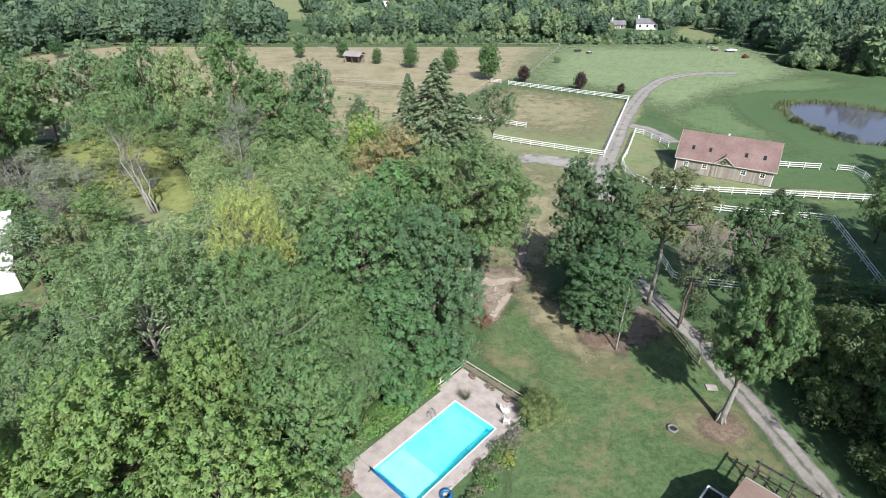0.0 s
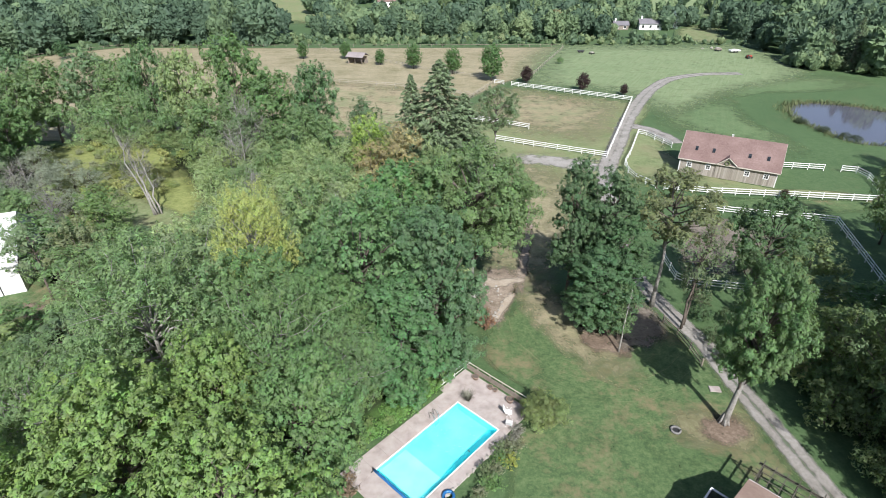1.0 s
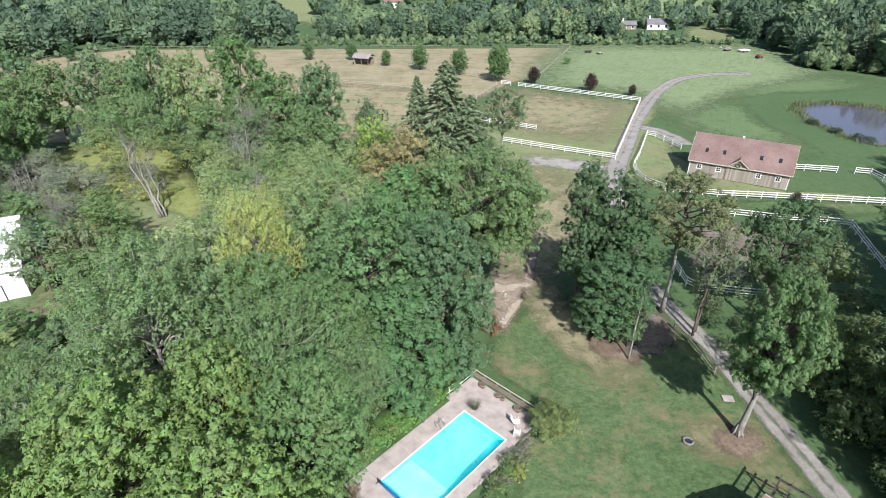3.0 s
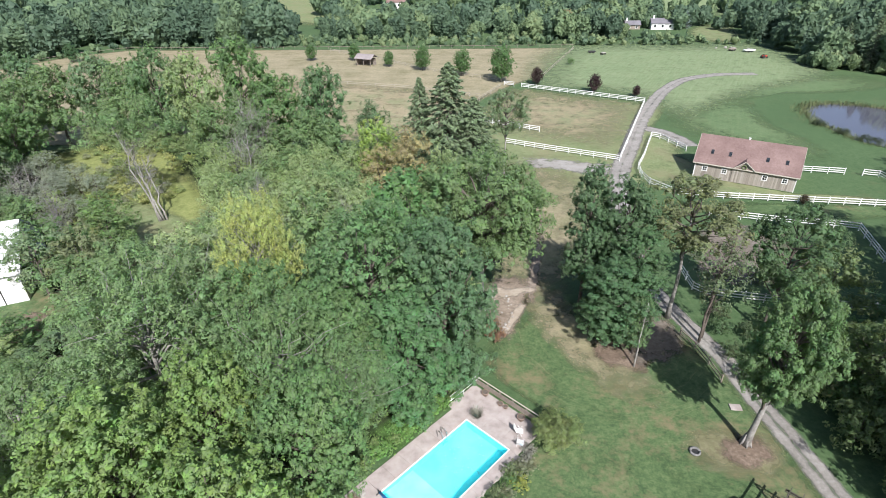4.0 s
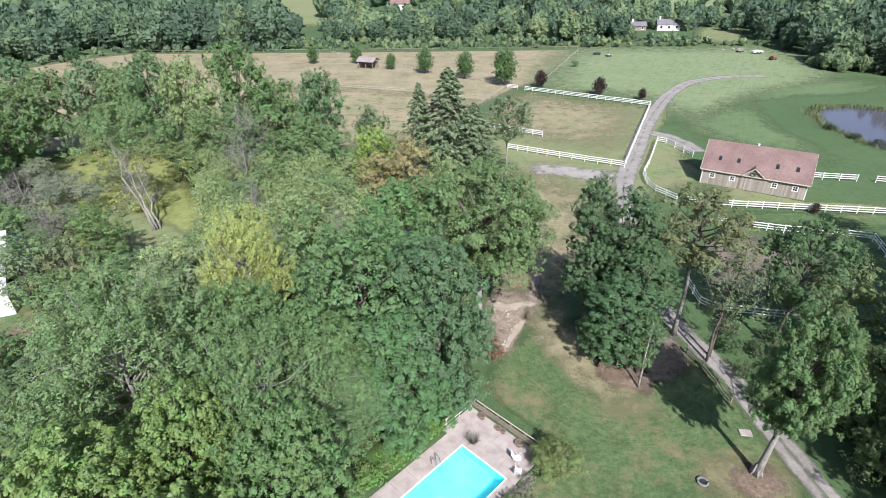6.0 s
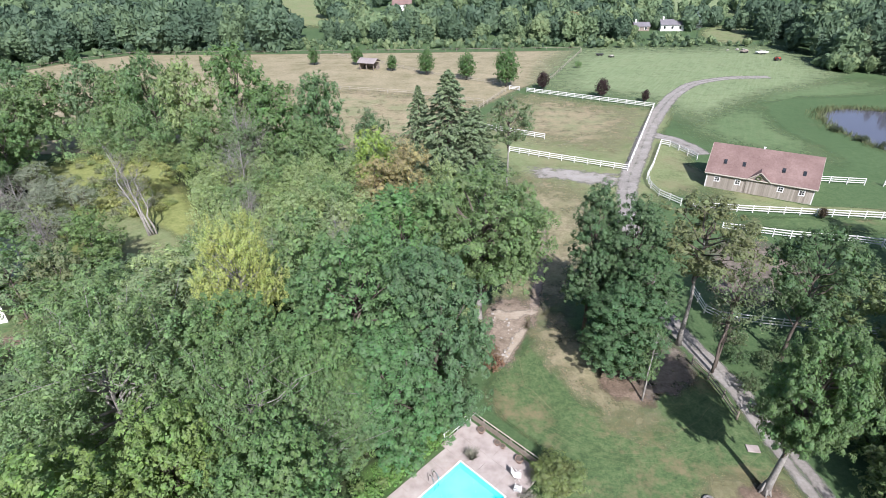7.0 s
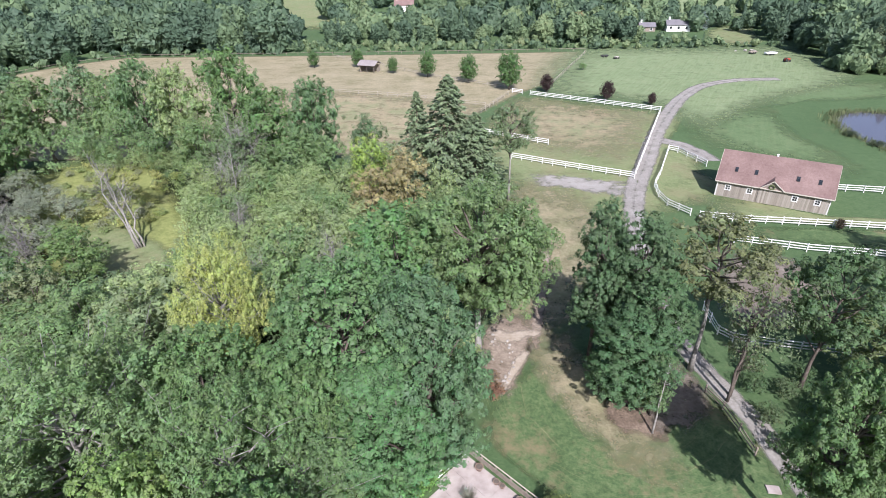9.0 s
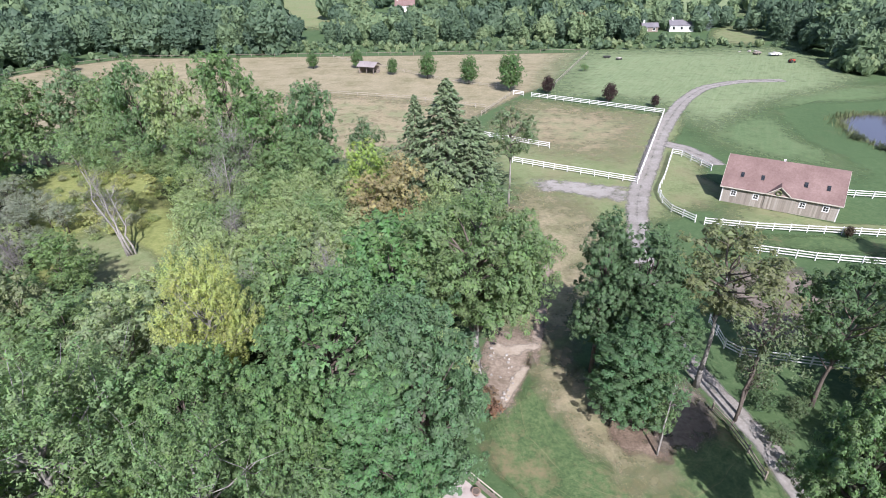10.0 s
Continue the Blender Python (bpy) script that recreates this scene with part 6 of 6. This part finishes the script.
def pool_filter():
    thing = new("pool_filter")
    thing.location = (-5.1, 38.7, 0)
    tagged(thing, "pale blue-white pool filter tank by a railing", "tank")
    bm = bmesh.new()
    tube(bm, [(0, 0, 0), (0, 0, 0.12), (0, 0, 0.16), (0, 0, 0.62), (0, 0, 0.74), (0, 0, 0.8)], [0.24, 0.24, 0.29, 0.29, 0.2, 0.06], 16)
    part("tank", bm, M_TANK, thing)
    bm = bmesh.new()
    tube(bm, [(0, 0, 0.78), (0, 0, 0.92)], [0.08, 0.07], 10)
    part("valve", bm, M_BLACK, thing)
    bm = bmesh.new()
    tube(bm, [(0, 0, 0.86), (0.3, 0, 0.86), (0.36, 0, 0.8), (0.36, 0, 0.0)], [0.03] * 4, 8)
    part("pipe", bm, M_WHITE, thing)


pool_filter()


# on the lawn
def ring_planter():
    thing = new("tyre_planter")
    thing.location = (20.8, 34.1, 0)
    tagged(thing, "dull grey old tyre lying on the lawn", "tyre")
    bm = bmesh.new()
    tube(bm, [(0.4 * math.cos(a), 0.4 * math.sin(a), 0.11) for a in np.linspace(0, math.tau, 19)], [0.11] * 19, 8)
    part("tyre", bm, M_TYRE, thing)
    bm = bmesh.new()
    tube(bm, [(0, 0, 0.02), (0, 0, 0.07)], [0.36, 0.34], 14)
    part("ash_bed", bm, M_BLACK, thing)


ring_planter()
lid = tagged(part("well_cover", box(bmesh.new(), (1.05, 0.75, 0.14), (0, 0, 0.06), bevel=0.02), M_CONCRETE), "flat concrete well cover in the lawn", "slab")
lid.matrix_world = pose(26.55, 39.25, 0, 0, 0, -6)


# things on the hill
def tractor():
    thing = new("tractor")
    thing.matrix_world = pose(112.2, 208.5, 0, 0, 0, 20) @ Matrix.Scale(0.78, 4)
    tagged(thing, "small red farm tractor parked at a wood edge", "tractor")
    part("body", box(bmesh.new(), (2.6, 0.8, 0.9), (0, 0, 1.0), bevel=0.1), M_RED, thing)
    part("seat", box(bmesh.new(), (0.6, 0.6, 0.5), (-0.8, 0, 1.6), bevel=0.06), M_BLACK, thing)
    for x, r in ((-0.9, 0.75), (1.0, 0.45)):
        for y in (-0.65, 0.65):
            bm = bmesh.new()
            tube(bm, [(x, y - 0.18, r), (x, y + 0.18, r)], [r, r], 14)
            part("wheel", bm, M_BLACK, thing)


tractor()


def trailer(x, y, turn, size, mat, label):
    thing = new("trailer")
    thing.matrix_world = pose(x, y, 0, 0, 0, turn)
    tagged(thing, label, "trailer", "trailers")
    part("bed", box(bmesh.new(), size, (0, 0, 0.5 + size[2] / 2), bevel=0.06), mat, thing)
    for sx in (-0.6, 0.6):
        for sy in (-1, 1):
            bm = bmesh.new()
            tube(bm, [(sx, sy * size[1] / 2 - 0.1, 0.35), (sx, sy * size[1] / 2 + 0.1, 0.35)], [0.35, 0.35], 10)
            part("wheel", bm, M_BLACK, thing)


trailer(112.5, 221, 10, (4.2, 1.8, 0.5), M_WHITE, "low white trailer on a mown hill")
trailer(107.5, 224, 25, (3.0, 1.5, 0.4), M_GREYWOOD, "low wooden trailer on a mown hill")
trailer(52.7, 221.2, 5, (2.8, 1.2, 0.3), M_BLACK, "dark flat harrow on a mown hill")
trailer(56.2, 217.6, 30, (1.6, 1.0, 0.4), M_STONE, "small pale cart on a mown hill")
rocks([(109 + rngw.normal() * 3, 230 + rngw.normal() * 1.2) for _ in range(10)], (0.8, 1.6), "pale boulder heap by a wood edge", "boulders")

put(T_MID[1], 48.1, 258.0, (1.3, 1.3, 0.95), (0.2, 0.145, 0.075), "rust-coloured tree in a far wood")
put(T_FARSPRUCE, 111.0, 284.0, (0.75, 0.75, 0.45), (0.15, 0.2, 0.19), "pale blue-green spruce beside a far farmhouse")
for x, y, k in ((134, 186, 0.8), (138, 192, 0.9), (131, 196, 0.75), (144, 184, 0.85)):
    put(T_FARSPRUCE, x, y, (1.0, 1.0, k), None, "dark spruce at the edge of a far wood", group="far spruces")

# dead snags and bare trees
snag = bare_tree("leaning_poplar", 15.5, 2.6, 101, M_PALEBARK, (-3.6, 2.2), 0.175, 90, 4, 0.45, 0.7, 0.08)
tagged(snag, "leaning silver-trunked tree with a thin grey-green crown", "tree")
snag.location = (-47.0, 77.9, 0)
rngs = np.random.default_rng(102)
tops = [(-3.4 + rngs.normal() * 3.0, 2.4 + rngs.normal() * 1.8, 15.2 + rngs.normal() * 1.4, 1.7, 1.7, 1.4) for _ in range(16)]
leaf_object(snag, leaves(tops, 9000, 0.22, rngs, per=24, narrow=0.55, slim=2.0, rise_by=0.8), ASH, M_LEAF)
bare = bare_tree("bare_tree", 13.5, 2.4, 103, M_BARK, (1.2, 0.6), 0.16, 110, 1, 0.35)
tagged(bare, "thin leafless tree beside a drive", "tree")
bare.location = (26.8, 48.8, 0)
put(T_SPARSE, 27.4, 49.6, (0.9, 0.9, 1.05), (0.085, 0.115, 0.055), "thin half-bare tree beside a drive")
stem = bare_tree("slim_trunk", 7.5, 0.9, 105, M_PALEBARK, (0.5, 0.9), 0.11, 10, 1, 0.7, 0.9, 0.012)
tagged(stem, "slim pale leaning trunk at the lawn's edge", "tree")
stem.location = (18.6, 44.8, 0)
thicket = bare_tree("bare_thicket", 9.5, 3.0, 107, M_PALEBARK, (0, 0), 0.13, 140, 4, 0.3)
for x, y, s in ((-38.5, 100, 1.5), (-22, 63, 0.8), (-24, 50, 0.95), (-35, 88, 1.2), (-58, 72, 0.9), (-66, 78, 1.0), (-14, 66, 1.0), (-30, 76, 0.9)):
    tagged(copy_thing(thicket, Matrix.LocRotScale((x, y, 0), Euler((0, 0, x)), Vector((s, s, s)))), "grey leafless thicket stems in a wood", "tree", "bare trees")
discard(thicket)
for t in TEMPLATES:
    discard(t)


# ---- far woods ----
def rise(y):
    """The height of the far slope."""
    return max(0.0, y - 300) * 0.06


def far_hill():
    bm = bmesh.new()
    rows = [[bm.verts.new((x, y, rise(y) + (0.004 if y > 300 else -0.3))) for x in (-900, -300, 0, 300, 900)] for y in (298, 300, 350, 420, 560, 900)]
    for a, b in zip(rows, rows[1:]):
        for k in range(4):
            bm.faces.new((a[k], a[k + 1], b[k + 1], b[k]))
    tagged(part("far_hill", bm, M_GROUND), "far green slope with fields between woods", "hill", kind="structure")


far_hill()


def far_field(name, x0, x1, y0, y1, material, label):
    """A pale field on the far slope."""
    bm = bmesh.new()
    lay = bm.verts.layers.float.new("edge")
    rows = []
    for i in range(7):
        y = y0 + (y1 - y0) * i / 6
        row = []
        for j in range(9):
            v = bm.verts.new((x0 + (x1 - x0) * j / 8, y, rise(y) + 0.05))
            v[lay] = 0.0 if i in (0, 6) or j in (0, 8) else 1.2
            row.append(v)
        rows.append(row)
    for a, b in zip(rows, rows[1:]):
        for k in range(8):
            bm.faces.new((a[k], a[k + 1], b[k + 1], b[k]))
    tagged(part(name, bm, material), label, "field", kind="structure")


far_field("yellow_field", -135, -62, 300, 420, M_PASTURE, "yellow-green field on a far slope")
far_field("upper_field", 95, 185, 318, 430, M_HILL, "pale green field on a far slope")
patch("far_meadow", [(100, 247), (113, 241), (124, 250), (136, 285), (143, 300), (128, 299), (114, 285), (104, 262)], 0.02, M_PASTURE, 0.4, "yellow-green rough meadow at a wood edge", "grass")


def ball_faces(level):
    """The faces (n, 3, 3) of a unit ball."""
    bm = bmesh.new()
    bmesh.ops.create_icosphere(bm, subdivisions=level, radius=1.0)
    faces = np.array([[tuple(v.co) for v in f.verts] for f in bm.faces])
    bm.free()
    return unit(faces)


BALLS = {1: ball_faces(2), 2: ball_faces(3), 3: ball_faces(4)}


def far_woods():
    rng = np.random.default_rng(77)
    quads, tint = [], []

    def tree(x, y, h, r, n, size, tone, conifer=False):
        z = rise(y)
        if conifer:
            f = rng.uniform(0, 1, n) ** 1.3
            a = rng.uniform(0, math.tau, n)
            rad = r * (1 - f) * rng.uniform(0.6, 1.05, n) * (0.75 + 0.25 * np.sin(f * 40)) + 0.15
            p = np.stack([x + np.cos(a) * rad, y + np.sin(a) * rad, z + f * h], 1)
            nrm = unit(np.stack([np.cos(a), np.sin(a), f * 0 + 0.5], 1) + rng.normal(size=(n, 3)) * 0.3)
            quads.append(blades(p, nrm, size * rng.uniform(0.6, 1.2, (n, 1)), 0.6, rng))
            tint.append(np.full(n, tone) + rng.normal(size=n) * 0.04)
            return
        # a closed crown that swells into boughs, with loose sprays on it
        level = 3 if n >= 280 and y < 270 else 2 if n >= 100 else 1
        faces = BALLS[level]
        knobs = unit(rng.normal(size=((0, 10, 22, 34)[level], 3)) + np.array((0, 0, 0.35)))
        lift = np.exp((7.0 + 4 * level) * ((faces @ knobs.T) - 1.0)) * rng.uniform(0.5, 1.0, len(knobs))
        wave = 0.05 * np.sin(faces[..., 0] * 23 + x) * np.sin(faces[..., 1] * 21 + y) + 0.05 * np.sin(faces[..., 2] * 26 + x)
        rad = 0.66 + 0.4 * lift.max(-1) + wave
        shape = faces * rad[..., None] * np.array((r, r, h * 0.5)) + np.array((x, y, z + h * 0.46))
        mid = shape.mean(1)
        up = unit(np.cross(shape[:, 1] - shape[:, 0], shape[:, 2] - shape[:, 0]))
        span = np.linalg.norm(shape[:, 1] - shape[:, 0], axis=1)[:, None, None]
        shape = mid[:, None] + (shape - mid[:, None]) * 1.38 + up[:, None] * span * rng.normal(size=(len(faces), 3, 1)) * (0.28 if level < 3 else 0.4) + rng.normal(size=shape.shape) * span * 0.16
        pick = rng.choice(len(faces), n // 3)
        pick = pick[faces[pick].mean(1)[:, 2] > -0.5]
        k = len(pick)
        p = mid[pick] + up[pick] * rng.uniform(0.0, 0.5, (k, 1)) * size + rng.normal(size=(k, 3)) * size * 0.5
        lv = blades(p, unit(up[pick] + np.array((0, 0, 0.4)) + rng.normal(size=(k, 3)) * 0.5), size * rng.uniform(0.6, 1.3, (k, 1)), 0.9, rng)
        quads.append(np.concatenate([shape, lv]))
        tint.append(np.full(len(quads[-1]), tone) + rng.normal(size=len(quads[-1])) * 0.05)

    def belt(count, x0, x1, y0, y1, h0, h1, keep, tone=(0.1, 0.7), n=230, gap=3.8, con=0.12, size=0.75):
        pts = []
        for _ in range(count):
            x, y = rng.uniform(x0, x1), rng.uniform(y0, y1)
            if not keep(x, y) or any((x - a) ** 2 + (y - b) ** 2 < gap * gap for a, b in pts):
                continue
            pts.append((x, y))
            h = h0 + (h1 - h0) * rng.uniform() ** 1.5
            c = rng.uniform() < con
            tree(x, y, h * (1.15 if c else 1), h * (0.24 if c else rng.uniform(0.34, 0.5)), n, size, (rng.uniform(0, 0.12) if c else rng.uniform(*tone)), c)

    def clear(x, y):
        return ((x - 97) ** 2 + (y - 275) ** 2 > 10 ** 2 and (x - 116) ** 2 / 13 ** 2 + (y - 262) ** 2 / 22 ** 2 > 1 and (x + 36) ** 2 / 17 ** 2 + (y - 336) ** 2 / 24 ** 2 > 1
                and not (-0.325 * y < x + 6 * math.sin(y * 0.31) < -0.225 * y and y > 268 + 7 * math.sin(x * 0.3)) and not (0.325 * y < x + 5 * math.sin(y * 0.4) < 0.41 * y and y > 338))

    # left wood, tall and dark
    belt(260, -300, -75, 239, 272, 12, 19, lambda x, y: y > 239 + max(0, (-136 - x)) * -1.2, (0.05, 0.5), 300, 5.6, 0.12, 0.75)
    belt(260, -330, -75, 275, 340, 11, 17, clear, (0.0, 0.6), 140, 6.0, 0.12, 1.0)
    belt(260, -330, -152, 120, 240, 12, 17, lambda x, y: x < -165.5 + (y - 195) * 0.5, (0.05, 0.5), 300, 5.4)
    belt(160, -178, -134, 180, 238, 1.5, 4.0, lambda x, y: -160 + (y - 200) * 0.55 > x > -168 + (y - 200) * 0.55, (0.1, 0.8), 60, 2.4, 0.05, 0.6)
    belt(330, -300, -78, 233, 243, 2.0, 5.5, lambda x, y: y > 235.5 + max(0, (-136 - x)) * -1.2 and y < 241 + max(0, (-136 - x)) * -1.2, (0.0, 0.6), 90, 2.6, 0.03, 0.6)
    # middle scrub and trees
    belt(620, -85, 125, 237, 256, 1.3, 4.2, clear, (0.3, 0.9), 95, 2.4, 0.02, 0.45)
    belt(330, -85, 130, 254, 300, 6, 13, lambda x, y: clear(x, y) and not (76 < x < 108 and y < 279), (0.1, 0.75), 280, 4.6)
    belt(330, -85, 170, 300, 372, 7, 12, clear, (0.05, 0.75), 130, 5.4, 0.12, 1.0)
    # right wood
    belt(360, 118, 230, 176, 300, 9, 17, lambda x, y: x > 124 + max(0, (186 - y)) * 1.6 and clear(x, y), (0.05, 0.65), 300, 4.8, 0.35, 0.65)
    belt(240, 114, 165, 172, 200, 3, 6.5, lambda x, y: x > 119 + max(0, (190 - y)) * 1.5, (0.3, 0.9), 150, 2.8, 0.03, 0.45)
    belt(280, 200, 400, 190, 340, 10, 16, lambda x, y: True, (0.0, 0.6), 150, 5.6, 0.25, 1.1)
    # beyond
    belt(520, -380, 380, 340, 470, 8, 14, clear, (0.0, 0.7), 110, 6.2, 0.15, 1.3)
    me = quads_mesh("far_woods", np.concatenate(quads), M_FARLEAF, {"tint": np.concatenate(tint)})
    tagged(new("far_woods", me), "mixed dark green woods along the far edge of the fields", "woods", kind="stuff")


far_woods()
